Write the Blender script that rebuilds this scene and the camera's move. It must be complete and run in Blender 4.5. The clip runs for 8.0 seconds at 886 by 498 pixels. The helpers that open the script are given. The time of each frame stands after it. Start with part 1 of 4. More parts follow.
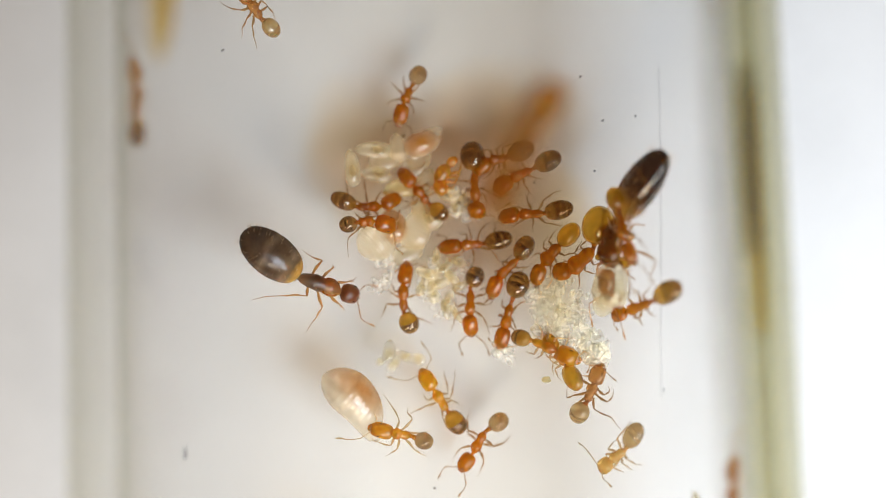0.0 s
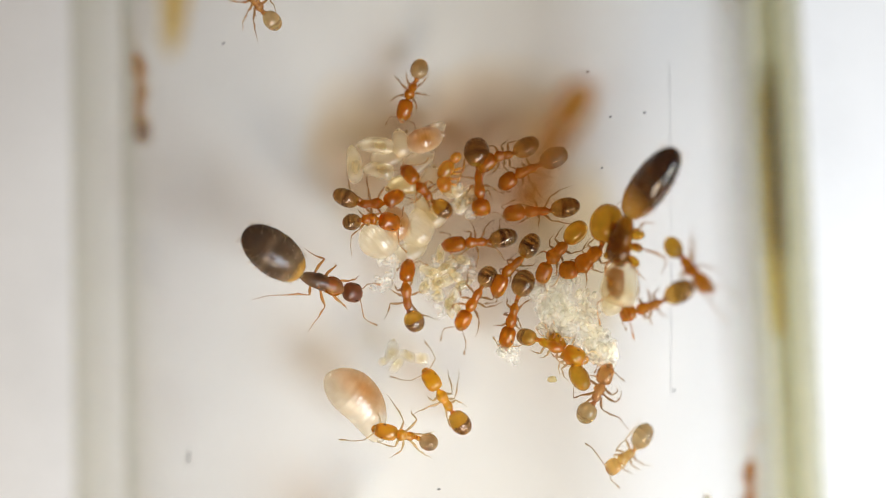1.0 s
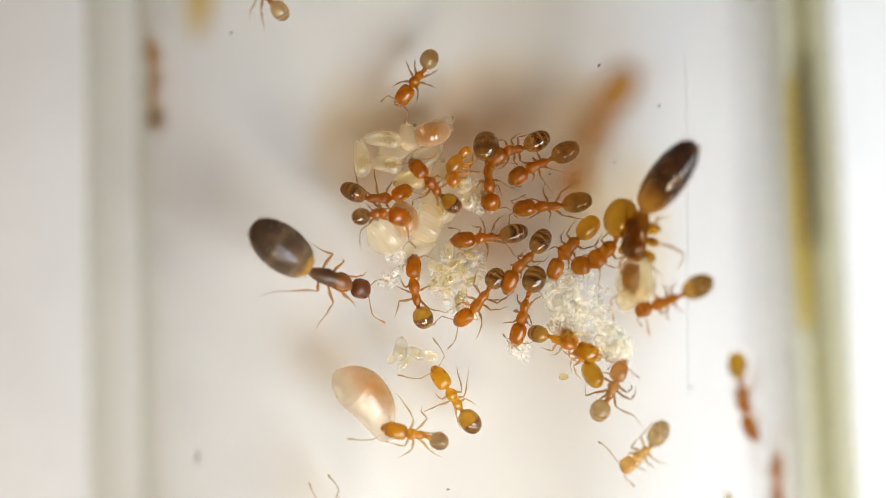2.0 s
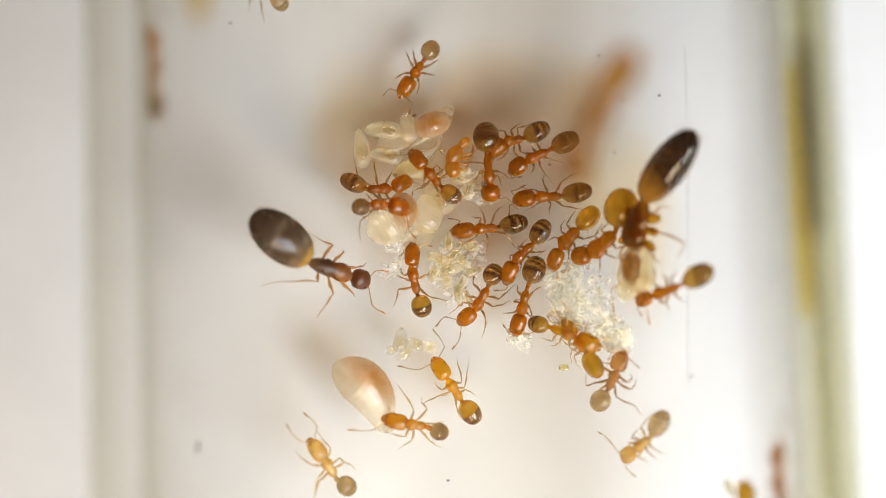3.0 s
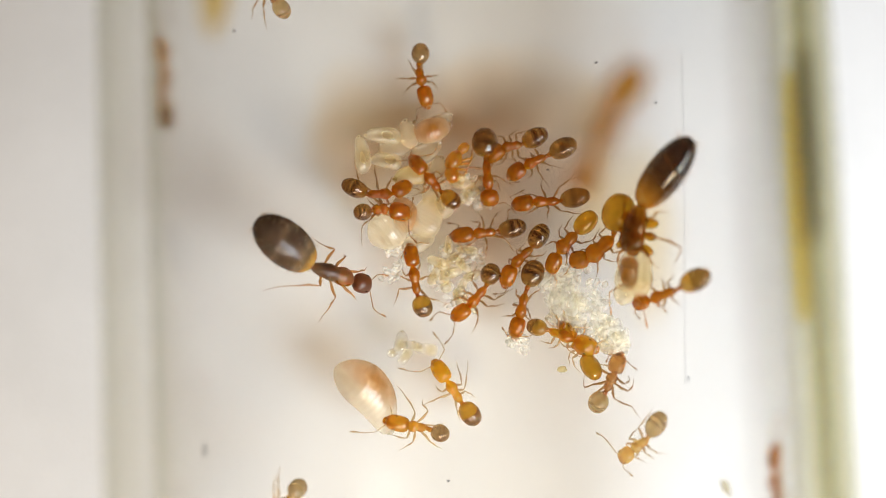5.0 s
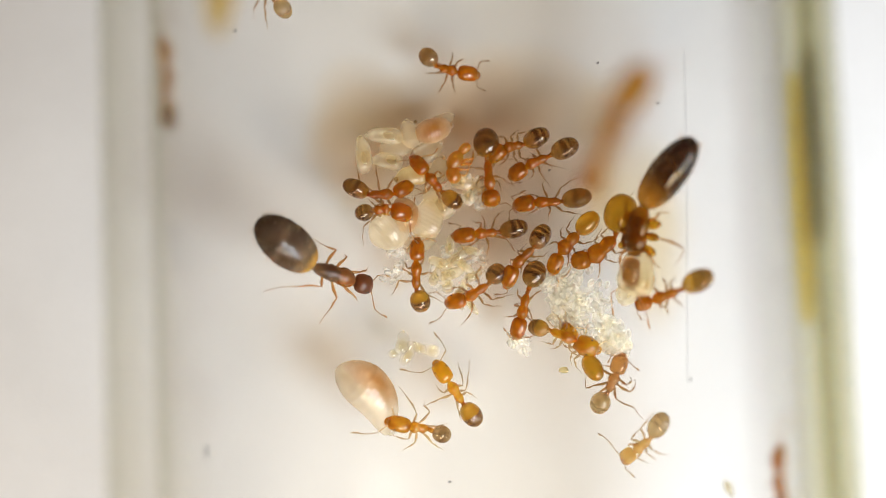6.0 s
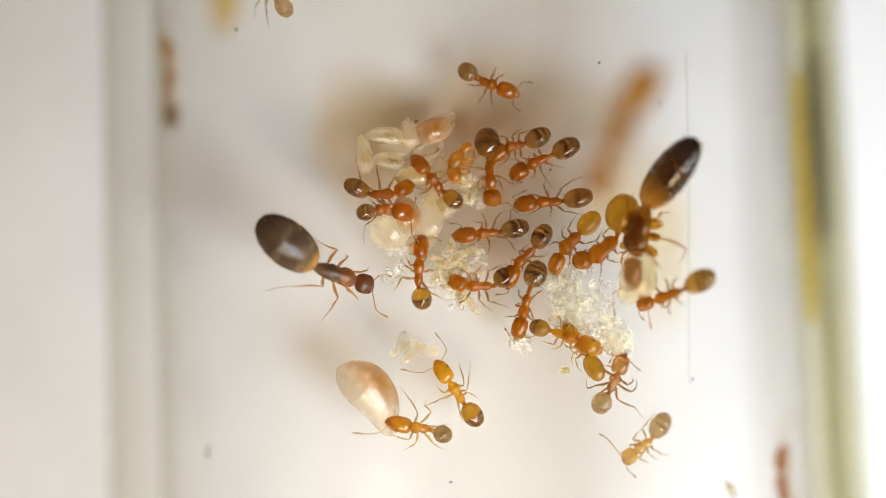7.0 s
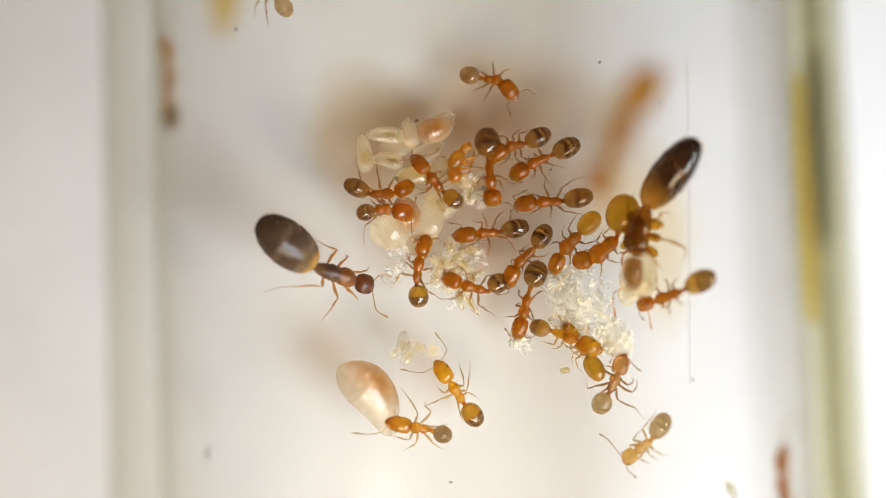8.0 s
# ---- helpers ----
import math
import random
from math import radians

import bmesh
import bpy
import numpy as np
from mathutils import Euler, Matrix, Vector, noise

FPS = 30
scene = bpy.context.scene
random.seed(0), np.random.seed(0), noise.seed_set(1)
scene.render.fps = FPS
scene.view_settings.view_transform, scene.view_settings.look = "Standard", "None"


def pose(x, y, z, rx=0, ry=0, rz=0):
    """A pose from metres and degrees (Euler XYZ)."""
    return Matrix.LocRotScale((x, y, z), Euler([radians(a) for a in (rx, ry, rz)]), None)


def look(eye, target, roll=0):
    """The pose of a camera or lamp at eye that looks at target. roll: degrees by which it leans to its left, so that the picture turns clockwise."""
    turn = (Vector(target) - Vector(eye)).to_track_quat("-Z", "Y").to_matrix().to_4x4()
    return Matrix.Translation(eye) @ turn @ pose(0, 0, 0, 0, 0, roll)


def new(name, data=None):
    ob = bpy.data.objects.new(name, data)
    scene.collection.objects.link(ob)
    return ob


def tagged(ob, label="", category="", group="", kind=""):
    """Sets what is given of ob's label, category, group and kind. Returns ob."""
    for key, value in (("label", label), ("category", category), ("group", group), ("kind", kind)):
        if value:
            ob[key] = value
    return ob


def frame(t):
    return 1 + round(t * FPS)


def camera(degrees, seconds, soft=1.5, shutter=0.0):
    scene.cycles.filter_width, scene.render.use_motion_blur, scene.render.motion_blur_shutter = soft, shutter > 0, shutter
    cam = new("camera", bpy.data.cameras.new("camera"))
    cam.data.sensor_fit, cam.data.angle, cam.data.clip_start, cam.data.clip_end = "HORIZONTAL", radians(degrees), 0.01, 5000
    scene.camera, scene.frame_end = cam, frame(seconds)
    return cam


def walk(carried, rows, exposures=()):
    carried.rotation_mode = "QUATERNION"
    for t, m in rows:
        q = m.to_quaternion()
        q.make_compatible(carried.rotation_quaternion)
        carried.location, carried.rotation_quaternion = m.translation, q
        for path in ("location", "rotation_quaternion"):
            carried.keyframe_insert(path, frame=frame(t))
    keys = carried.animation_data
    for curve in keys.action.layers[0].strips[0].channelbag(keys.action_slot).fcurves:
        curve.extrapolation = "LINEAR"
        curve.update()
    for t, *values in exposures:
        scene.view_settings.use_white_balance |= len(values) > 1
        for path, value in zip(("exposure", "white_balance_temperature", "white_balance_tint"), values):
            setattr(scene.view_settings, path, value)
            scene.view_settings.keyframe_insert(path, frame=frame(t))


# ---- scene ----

MM = 0.001
BORE = 7.0        # inner radius of the tube, mm
SHELL = 8.0       # outer radius of the tube, mm

# camera and its walk
cam = camera(42, 8.0, soft=0.75, shutter=0.4)
walk(cam, [
    (0.0, pose(0.001830, 0.000030, 0.033601, 4.656, 3.460, -1.699)),
    (0.5, pose(0.001668, 0.000159, 0.032987, 4.449, 3.238, -1.622)),
    (1.0, pose(0.000813, 0.000386, 0.033129, 4.048, 1.917, -1.809)),
    (1.5, pose(-0.000406, 0.000289, 0.032694, 4.307, 0.224, -1.882)),
    (3.0, pose(-0.000639, -0.000177, 0.032494, 4.533, -0.134, -2.014)),
    (3.5, pose(-0.000116, -0.000241, 0.032740, 4.475, 0.731, -1.998)),
    (4.0, pose(0.000131, -0.000330, 0.033170, 4.654, 1.061, -1.982)),
    (4.5, pose(-0.000660, -0.000077, 0.033078, 4.419, -0.314, -2.145)),
    (6.0, pose(-0.001442, 0.000134, 0.032916, 4.210, -1.493, -2.199)),
    (6.5, pose(-0.001515, 0.000165, 0.032866, 4.162, -1.592, -2.190)),
    (7.0, pose(-0.001700, 0.000167, 0.032841, 4.169, -1.905, -2.174)),
    (7.5, pose(-0.001667, 0.000161, 0.032842, 4.172, -1.852, -2.130)),
    (8.0, pose(-0.001700, 0.000283, 0.032813, 3.965, -1.911, -2.153)),
], exposures=[(0.0, -0.19, 6250, 12), (1.5, -0.10, 6400, 12), (3.0, -0.09, 6500, 12), (8.0, -0.11, 6500, 12)])
cam.data.dof.use_dof = True
cam.data.dof.focus_distance = 0.0320
cam.data.dof.aperture_fstop = 28.0

# room light and two added area lights without fixtures
world = bpy.data.worlds.new("room")
scene.world = world
world.use_nodes = True
# dim world light, orange on the -x side, paler on the +x side
wt = world.node_tree
w_coord = wt.nodes.new("ShaderNodeTexCoord")
w_axis = wt.nodes.new("ShaderNodeSeparateXYZ")
w_ramp = wt.nodes.new("ShaderNodeValToRGB")
w_span = wt.nodes.new("ShaderNodeMapRange")
w_span.inputs["From Min"].default_value, w_span.inputs["From Max"].default_value = -1.0, 1.0
w_ramp.color_ramp.elements[0].color = (0.98, 0.60, 0.36, 1)
w_ramp.color_ramp.elements[1].color = (0.92, 0.76, 0.62, 1)
wt.links.new(w_coord.outputs["Generated"], w_axis.inputs[0])
wt.links.new(w_axis.outputs[0], w_span.inputs["Value"])
wt.links.new(w_span.outputs[0], w_ramp.inputs[0])
wt.links.new(w_ramp.outputs[0], wt.nodes["Background"].inputs[0])
wt.nodes["Background"].inputs[1].default_value = 0.155


def area_lamp(name, place, aim, size, watts, colour):
    data = bpy.data.lights.new(name, "AREA")
    data.shape, data.size, data.energy, data.color = "DISK", size, watts, colour
    ob = new(name, data)
    ob.matrix_world = look(place, aim)
    return ob


# added unseen lights close to the tube, placed to brighten the paper
area_lamp("warm_front_light", (0.0, -0.036, 0.033), (0.0, 0.0, 0.0), 0.022, 0.0163, (1.0, 0.86, 0.66))
area_lamp("cool_side_light", (0.027, -0.024, 0.037), (0.007, -0.005, 0.0), 0.034, 0.040, (0.82, 0.925, 1.0))
scene.cycles.transparent_max_bounces = 40


# ---- materials ----
def material(name):
    m = bpy.data.materials.new(name)
    m.use_nodes = True
    tree = m.node_tree
    tree.nodes.clear()
    return m, tree


def node(tree, kind, **values):
    n = tree.nodes.new(kind)
    for key, value in values.items():
        n.inputs[key.replace("_", " ")].default_value = value
    return n


def ramp(tree, stops):
    n = tree.nodes.new("ShaderNodeValToRGB")
    el = n.color_ramp.elements
    el[0].position, el[0].color = stops[0][0], (*stops[0][1], 1)
    el[1].position, el[1].color = stops[-1][0], (*stops[-1][1], 1)
    for p, c in stops[1:-1]:
        e = el.new(p)
        e.color = (*c, 1)
    return n


def cuticle(name, skin, clear, see, rough=0.3, bands=None, speckle=0.30, grain=9000.0, bump=0.15, glow=0.20, gut=None, deep=0.5, wet=0.12, even=False):
    """Horny or waxy skin through which light seeps: skin colour, colour and share of the light that passes straight on,
    depth in mm to which light wanders inside (glow). bands run across the body; gut is a cloud of food that shows through."""
    m, tree = material(name)
    link = tree.links.new
    out = tree.nodes.new("ShaderNodeOutputMaterial")
    mix = tree.nodes.new("ShaderNodeMixShader")
    mix.inputs[0].default_value = see
    surf = node(tree, "ShaderNodeBsdfPrincipled", Roughness=rough)
    surf.inputs["Specular IOR Level"].default_value = 0.0
    surf.inputs["Transmission Weight"].default_value = deep
    surf.inputs["IOR"].default_value = 1.38
    if glow:
        surf.inputs["Subsurface Weight"].default_value = 1.0
        surf.inputs["Subsurface Scale"].default_value = glow * MM
        surf.inputs["Subsurface Radius"].default_value = (1.0, 1.0, 1.0) if even else (1.0, 0.55, 0.28)
    clr = tree.nodes.new("ShaderNodeBsdfTransparent")
    coord = tree.nodes.new("ShaderNodeTexCoord")
    noise_a = node(tree, "ShaderNodeTexNoise", Scale=3800.0, Detail=3.0)
    link(coord.outputs["Object"], noise_a.inputs["Vector"])
    info = tree.nodes.new("ShaderNodeObjectInfo")
    shade = node(tree, "ShaderNodeMath")
    shade.operation = "MULTIPLY_ADD"
    link(noise_a.outputs[0], shade.inputs[0])
    shade.inputs[1].default_value = speckle
    rnd = node(tree, "ShaderNodeMath")
    rnd.operation = "MULTIPLY_ADD"
    link(info.outputs["Random"], rnd.inputs[0])
    rnd.inputs[1].default_value = 0.12
    rnd.inputs[2].default_value = 0.96 - speckle / 2
    link(rnd.outputs[0], shade.inputs[2])

    def tint(colour_socket, colour, target):
        mul = tree.nodes.new("ShaderNodeVectorMath")
        mul.operation = "SCALE"
        if colour_socket is None:
            mul.inputs[0].default_value = colour
        else:
            link(colour_socket, mul.inputs[0])
        link(shade.outputs[0], mul.inputs["Scale"])
        link(mul.outputs[0], target)

    if bands:
        sep = tree.nodes.new("ShaderNodeSeparateXYZ")
        link(coord.outputs["Generated"], sep.inputs[0])
        wob = node(tree, "ShaderNodeMath")
        wob.operation = "MULTIPLY_ADD"
        wob.inputs[1].default_value = 0.09
        link(noise_a.outputs[0], wob.inputs[0])
        slide = node(tree, "ShaderNodeMath")
        slide.operation = "MULTIPLY_ADD"
        slide.inputs[1].default_value = 0.07
        link(info.outputs["Random"], slide.inputs[0])
        link(sep.outputs[0], slide.inputs[2])
        link(slide.outputs[0], wob.inputs[2])
        # the bands bow towards the tip
        off = tree.nodes.new("ShaderNodeVectorMath")
        off.operation = "MULTIPLY_ADD"
        off.inputs[1].default_value, off.inputs[2].default_value = (0, 1, 0), (0, -0.5, 0)
        link(coord.outputs["Generated"], off.inputs[0])
        dot = tree.nodes.new("ShaderNodeVectorMath")
        dot.operation = "DOT_PRODUCT"
        link(off.outputs[0], dot.inputs[0])
        link(off.outputs[0], dot.inputs[1])
        bow = node(tree, "ShaderNodeMath")
        bow.operation = "MULTIPLY_ADD"
        bow.inputs[1].default_value = -0.45
        link(dot.outputs["Value"], bow.inputs[0])
        link(wob.outputs[0], bow.inputs[2])
        r1 = ramp(tree, [(p, c) for p, c, _ in bands])
        r2 = ramp(tree, [(p, c) for p, _, c in bands])
        link(bow.outputs[0], r1.inputs[0])
        link(bow.outputs[0], r2.inputs[0])
        tint(r1.outputs[0], None, surf.inputs["Base Color"])
        tint(r2.outputs[0], None, clr.inputs[0])
    elif gut:
        # a soft-edged cloud inside the body: its colours, its centre and half size in shares of the body
        food, food_clear, centre, half = gut
        away = tree.nodes.new("ShaderNodeVectorMath")
        away.operation = "SUBTRACT"
        away.inputs[1].default_value = (*centre, 0.5)
        link(coord.outputs["Generated"], away.inputs[0])
        span = tree.nodes.new("ShaderNodeVectorMath")
        span.operation = "MULTIPLY"
        span.inputs[1].default_value = (1 / half[0], 1 / half[1], 0.0)
        link(away.outputs[0], span.inputs[0])
        far = tree.nodes.new("ShaderNodeVectorMath")
        far.operation = "LENGTH"
        link(span.outputs[0], far.inputs[0])
        blot = node(tree, "ShaderNodeMath")
        blot.operation = "MULTIPLY_ADD"
        blot.inputs[1].default_value = 0.5
        link(noise_a.outputs[0], blot.inputs[0])
        link(far.outputs["Value"], blot.inputs[2])
        r1 = ramp(tree, [(0.30, food), (0.75, tuple((f + c) / 2 for f, c in zip(food, skin))), (1.0, skin)])
        r2 = ramp(tree, [(0.30, food_clear), (0.75, tuple((f + c) / 2 for f, c in zip(food_clear, clear))), (1.0, clear)])
        shrink = node(tree, "ShaderNodeMath")
        shrink.operation = "MULTIPLY"
        shrink.inputs[1].default_value = 0.72
        link(blot.outputs[0], shrink.inputs[0])
        link(shrink.outputs[0], r1.inputs[0])
        link(shrink.outputs[0], r2.inputs[0])
        tint(r1.outputs[0], None, surf.inputs["Base Color"])
        tint(r2.outputs[0], None, clr.inputs[0])
    else:
        tint(None, skin, surf.inputs["Base Color"])
        tint(None, clear, clr.inputs[0])
    fine = node(tree, "ShaderNodeTexNoise", Scale=grain, Detail=2.0)
    link(coord.outputs["Object"], fine.inputs["Vector"])
    bm_ = node(tree, "ShaderNodeBump", Strength=bump, Distance=0.00002)
    link(fine.outputs[0], bm_.inputs["Height"])
    link(bm_.outputs[0], surf.inputs["Normal"])
    link(surf.outputs[0], mix.inputs[1])
    link(clr.outputs[0], mix.inputs[2])
    if wet:
        # wet gloss over it all
        sheen = tree.nodes.new("ShaderNodeMixShader")
        rim = node(tree, "ShaderNodeFresnel", IOR=1.5)
        shine = node(tree, "ShaderNodeBsdfGlossy", Roughness=rough)
        shine.inputs[0].default_value = (1, 1, 1, 1)
        link(bm_.outputs[0], shine.inputs["Normal"])
        cap = node(tree, "ShaderNodeMath")
        cap.operation = "MINIMUM"
        link(rim.outputs[0], cap.inputs[0])
        cap.inputs[1].default_value = wet
        link(cap.outputs[0], sheen.inputs[0])
        link(mix.outputs[0], sheen.inputs[1])
        link(shine.outputs[0], sheen.inputs[2])
        link(sheen.outputs[0], out.inputs[0])
    else:
        link(mix.outputs[0], out.inputs[0])
    return m


DARK, TAN, GOLD = (0.085, 0.036, 0.010), (0.28, 0.150, 0.042), (0.46, 0.25, 0.030)
CDARK, CTAN, CGOLD = (0.50, 0.28, 0.09), (0.86, 0.61, 0.28), (0.93, 0.68, 0.22)
RING, CRING = (0.34, 0.20, 0.065), (0.93, 0.74, 0.40)
BROWN, CBROWN = (0.15, 0.068, 0.018), (0.66, 0.42, 0.16)
# from the tip of the gaster to the waist
BANDS = [(0.0, DARK, CDARK), (0.07, TAN, CTAN), (0.12, BROWN, CBROWN), (0.19, BROWN, CBROWN), (0.23, RING, CRING), (0.28, DARK, CDARK), (0.36, BROWN, CBROWN),
         (0.41, RING, CRING), (0.47, BROWN, CBROWN), (0.56, DARK, CDARK), (0.70, TAN, CTAN), (0.90, TAN, CTAN), (1.0, GOLD, CGOLD)]
TIP_BANDS = [(0.0, TAN, CTAN), (0.13, TAN, CTAN), (0.18, RING, CRING), (0.24, DARK, CDARK), (0.31, BROWN, CBROWN), (0.36, RING, CRING), (0.41, DARK, CDARK), (0.47, BROWN, CBROWN),
             (0.56, GOLD, CGOLD), (1.0, GOLD, CGOLD)]
QUEEN_BANDS = [(0.02, (0.075, 0.047, 0.030), (0.30, 0.19, 0.12)), (0.36, (0.090, 0.057, 0.036), (0.36, 0.23, 0.15)), (0.44, (0.19, 0.13, 0.085), (0.62, 0.45, 0.30)),
               (0.52, (0.095, 0.060, 0.038), (0.36, 0.23, 0.15)), (0.70, (0.120, 0.076, 0.047), (0.43, 0.28, 0.18)), (0.80, (0.24, 0.165, 0.10), (0.71, 0.52, 0.32)),
               (0.90, (0.17, 0.115, 0.065), (0.57, 0.39, 0.21)), (0.97, (0.55, 0.31, 0.07), (0.83, 0.56, 0.24))]
GOLD_QUEEN_BANDS = [(0.0, (0.030, 0.014, 0.010), (0.20, 0.10, 0.06)), (0.36, (0.036, 0.017, 0.010), (0.24, 0.12, 0.06)), (0.43, (0.11, 0.05, 0.016), (0.5, 0.28, 0.12)), (0.48, (0.05, 0.023, 0.011), (0.30, 0.15, 0.07)),
                    (0.66, (0.08, 0.037, 0.013), (0.34, 0.18, 0.08)), (0.79, (0.26, 0.125, 0.026), (0.64, 0.38, 0.12)), (0.97, (0.48, 0.25, 0.038), (0.90, 0.58, 0.17))]

AMBER = cuticle("amber_cuticle", (0.50, 0.180, 0.004), (0.82, 0.41, 0.025), 0.37, rough=0.18, speckle=1.4, wet=0.05)
ORANGE = cuticle("orange_cuticle", (0.49, 0.185, 0.008), (0.84, 0.47, 0.04), 0.42, rough=0.18, speckle=1.4, wet=0.05)
PALE = cuticle("callow_cuticle", (0.60, 0.36, 0.11), (0.95, 0.76, 0.40), 0.58, rough=0.18, speckle=0.5)
YELLOW = cuticle("yellow_cuticle", (0.68, 0.34, 0.012), (0.95, 0.68, 0.13), 0.46, rough=0.16, speckle=0.5, wet=0.08)
HONEYED = cuticle("honey_cuticle", (0.58, 0.265, 0.018), (0.93, 0.62, 0.15), 0.48, rough=0.18, speckle=0.6, wet=0.08)
CLYPEUS = cuticle("pale_face_cuticle", (0.62, 0.42, 0.17), (0.95, 0.80, 0.50), 0.50, rough=0.2, speckle=0.4, glow=0.08, wet=0.10)
LEG_PALE = cuticle("pale_leg_cuticle", (0.52, 0.36, 0.16), (0.93, 0.78, 0.50), 0.52, rough=0.3, glow=0.06)
LEG = cuticle("leg_cuticle", (0.36, 0.195, 0.045), (0.84, 0.60, 0.26), 0.44, rough=0.3, glow=0.06)
GASTER = cuticle("banded_cuticle", TAN, CTAN, 0.45, rough=0.08, bands=BANDS, speckle=0.8, wet=0.2, deep=0.6)
GASTER_GOLD = cuticle("golden_cuticle", GOLD, CGOLD, 0.40, rough=0.08, bands=TIP_BANDS, speckle=0.8, wet=0.2, deep=0.6)
PALE_DARK, PALE_TAN = ((0.22, 0.14, 0.060), (0.76, 0.60, 0.38)), ((0.38, 0.27, 0.13), (0.90, 0.75, 0.50))
GASTER_PALE = cuticle("pale_gaster_cuticle", TAN, CTAN, 0.50, rough=0.09, speckle=0.6, wet=0.08,
                      bands=[(0.0, *PALE_DARK), (0.10, *PALE_TAN), (0.20, *PALE_TAN), (0.25, *PALE_DARK), (0.34, *PALE_TAN), (0.38, *PALE_TAN), (0.44, *PALE_DARK), (0.56, *PALE_TAN), (1.0, *PALE_TAN)])
OLIVE, COLIVE = (0.33, 0.215, 0.095), (0.86, 0.69, 0.44)
GASTER_OLIVE = cuticle("olive_gaster_cuticle", OLIVE, COLIVE, 0.46, rough=0.09, speckle=0.6, wet=0.14, deep=0.6,
                       bands=[(0.0, DARK, CDARK), (0.10, OLIVE, COLIVE), (0.24, OLIVE, COLIVE), (0.29, BROWN, CBROWN), (0.36, OLIVE, COLIVE), (0.46, BROWN, CBROWN), (0.60, OLIVE, COLIVE), (1.0, OLIVE, COLIVE)])
TAWNY = cuticle("tawny_cuticle", (0.40, 0.20, 0.060), (0.90, 0.62, 0.30), 0.56, rough=0.18, speckle=0.6, wet=0.07)
QUEEN_SKIN = cuticle("queen_cuticle", (0.30, 0.14, 0.05), (0.72, 0.44, 0.20), 0.36, rough=0.4, speckle=0.9, wet=0.08,
                     bands=[(0.0, (0.26, 0.14, 0.06), (0.66, 0.42, 0.22)), (0.22, (0.15, 0.08, 0.038), (0.55, 0.35, 0.20)), (0.32, (0.125, 0.062, 0.024), (0.54, 0.34, 0.17)),
                            (0.46, (0.15, 0.075, 0.024), (0.56, 0.35, 0.16)), (0.56, (0.25, 0.120, 0.030), (0.68, 0.42, 0.16)),
                            (0.66, (0.48, 0.23, 0.045), (0.90, 0.60, 0.22)), (0.95, (0.36, 0.16, 0.036), (0.84, 0.54, 0.19))])
QUEEN_HEAD = cuticle("queen_head_cuticle", (0.17, 0.050, 0.012), (0.62, 0.30, 0.09), 0.22, rough=0.4, speckle=0.9, bump=0.4, wet=0.08)
QUEEN_GASTER = cuticle("queen_gaster_cuticle", DARK, CDARK, 0.16, rough=0.16, speckle=1.3, bump=0.35, bands=QUEEN_BANDS, glow=0.3, wet=0.02, deep=0.4)
QUEEN_GASTER_GOLD = cuticle("golden_queen_gaster_cuticle", DARK, CDARK, 0.22, rough=0.08, bands=GOLD_QUEEN_BANDS, glow=0.3, wet=0.14, deep=0.5)
LEG_QUEEN = cuticle("queen_leg_cuticle", (0.44, 0.21, 0.045), (0.94, 0.64, 0.26), 0.48, rough=0.3, glow=0.08)
QUEEN_DARK = cuticle("dark_queen_cuticle", (0.27, 0.115, 0.009), (0.80, 0.48, 0.09), 0.40, rough=0.2, speckle=1.6)
GOLDEN = cuticle("golden_gaster_cuticle", (0.52, 0.29, 0.025), (0.92, 0.67, 0.17), 0.44, rough=0.10, speckle=0.8, wet=0.14, deep=0.6)
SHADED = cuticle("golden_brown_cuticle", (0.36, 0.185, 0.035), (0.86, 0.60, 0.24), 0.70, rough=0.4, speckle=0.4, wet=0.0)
EYE = cuticle("eye", (0.03, 0.014, 0.008), (0.1, 0.05, 0.03), 0.05, rough=0.15, glow=0.0, deep=0.0, wet=0.1)
BIG_GUT = ((0.50, 0.25, 0.075), (0.84, 0.60, 0.34), (0.42, 0.72), (0.42, 0.36))
SMALL_GUT = ((0.50, 0.24, 0.05), (0.88, 0.60, 0.28), (0.48, 0.5), (0.54, 0.54))
OLIVE_GUT = ((0.56, 0.47, 0.24), (0.94, 0.89, 0.72), (0.42, 0.5), (0.30, 0.42))
BIG_LARVA = cuticle("big_larva_skin", (0.86, 0.77, 0.60), (0.99, 0.955, 0.89), 0.48, rough=0.07, speckle=0.12, bump=0.3, grain=4200.0, glow=0.45, gut=BIG_GUT, deep=0.55, wet=0.045, even=True)
PINK_LARVA = cuticle("pinkish_larva_skin", (0.80, 0.64, 0.46), (0.98, 0.92, 0.82), 0.38, rough=0.09, speckle=0.15, bump=0.3, grain=4200.0, glow=0.4, gut=SMALL_GUT, deep=0.35, wet=0.10, even=True)
LARVA = cuticle("larva_skin", (0.86, 0.76, 0.56), (0.988, 0.950, 0.86), 0.81, rough=0.07, speckle=0.12, bump=0.3, grain=4200.0, glow=0.4, deep=0.25, wet=0.08, even=True)
CREAM = cuticle("cream_larva_skin", (0.88, 0.80, 0.60), (0.992, 0.960, 0.87), 0.79, rough=0.07, speckle=0.10, bump=0.3, grain=4200.0, glow=0.3, gut=OLIVE_GUT, deep=0.25, wet=0.08, even=True)
PUPA = cuticle("pupa_skin", (0.66, 0.32, 0.03), (0.96, 0.68, 0.20), 0.50, rough=0.2, speckle=0.6, bump=0.4, grain=5000.0)
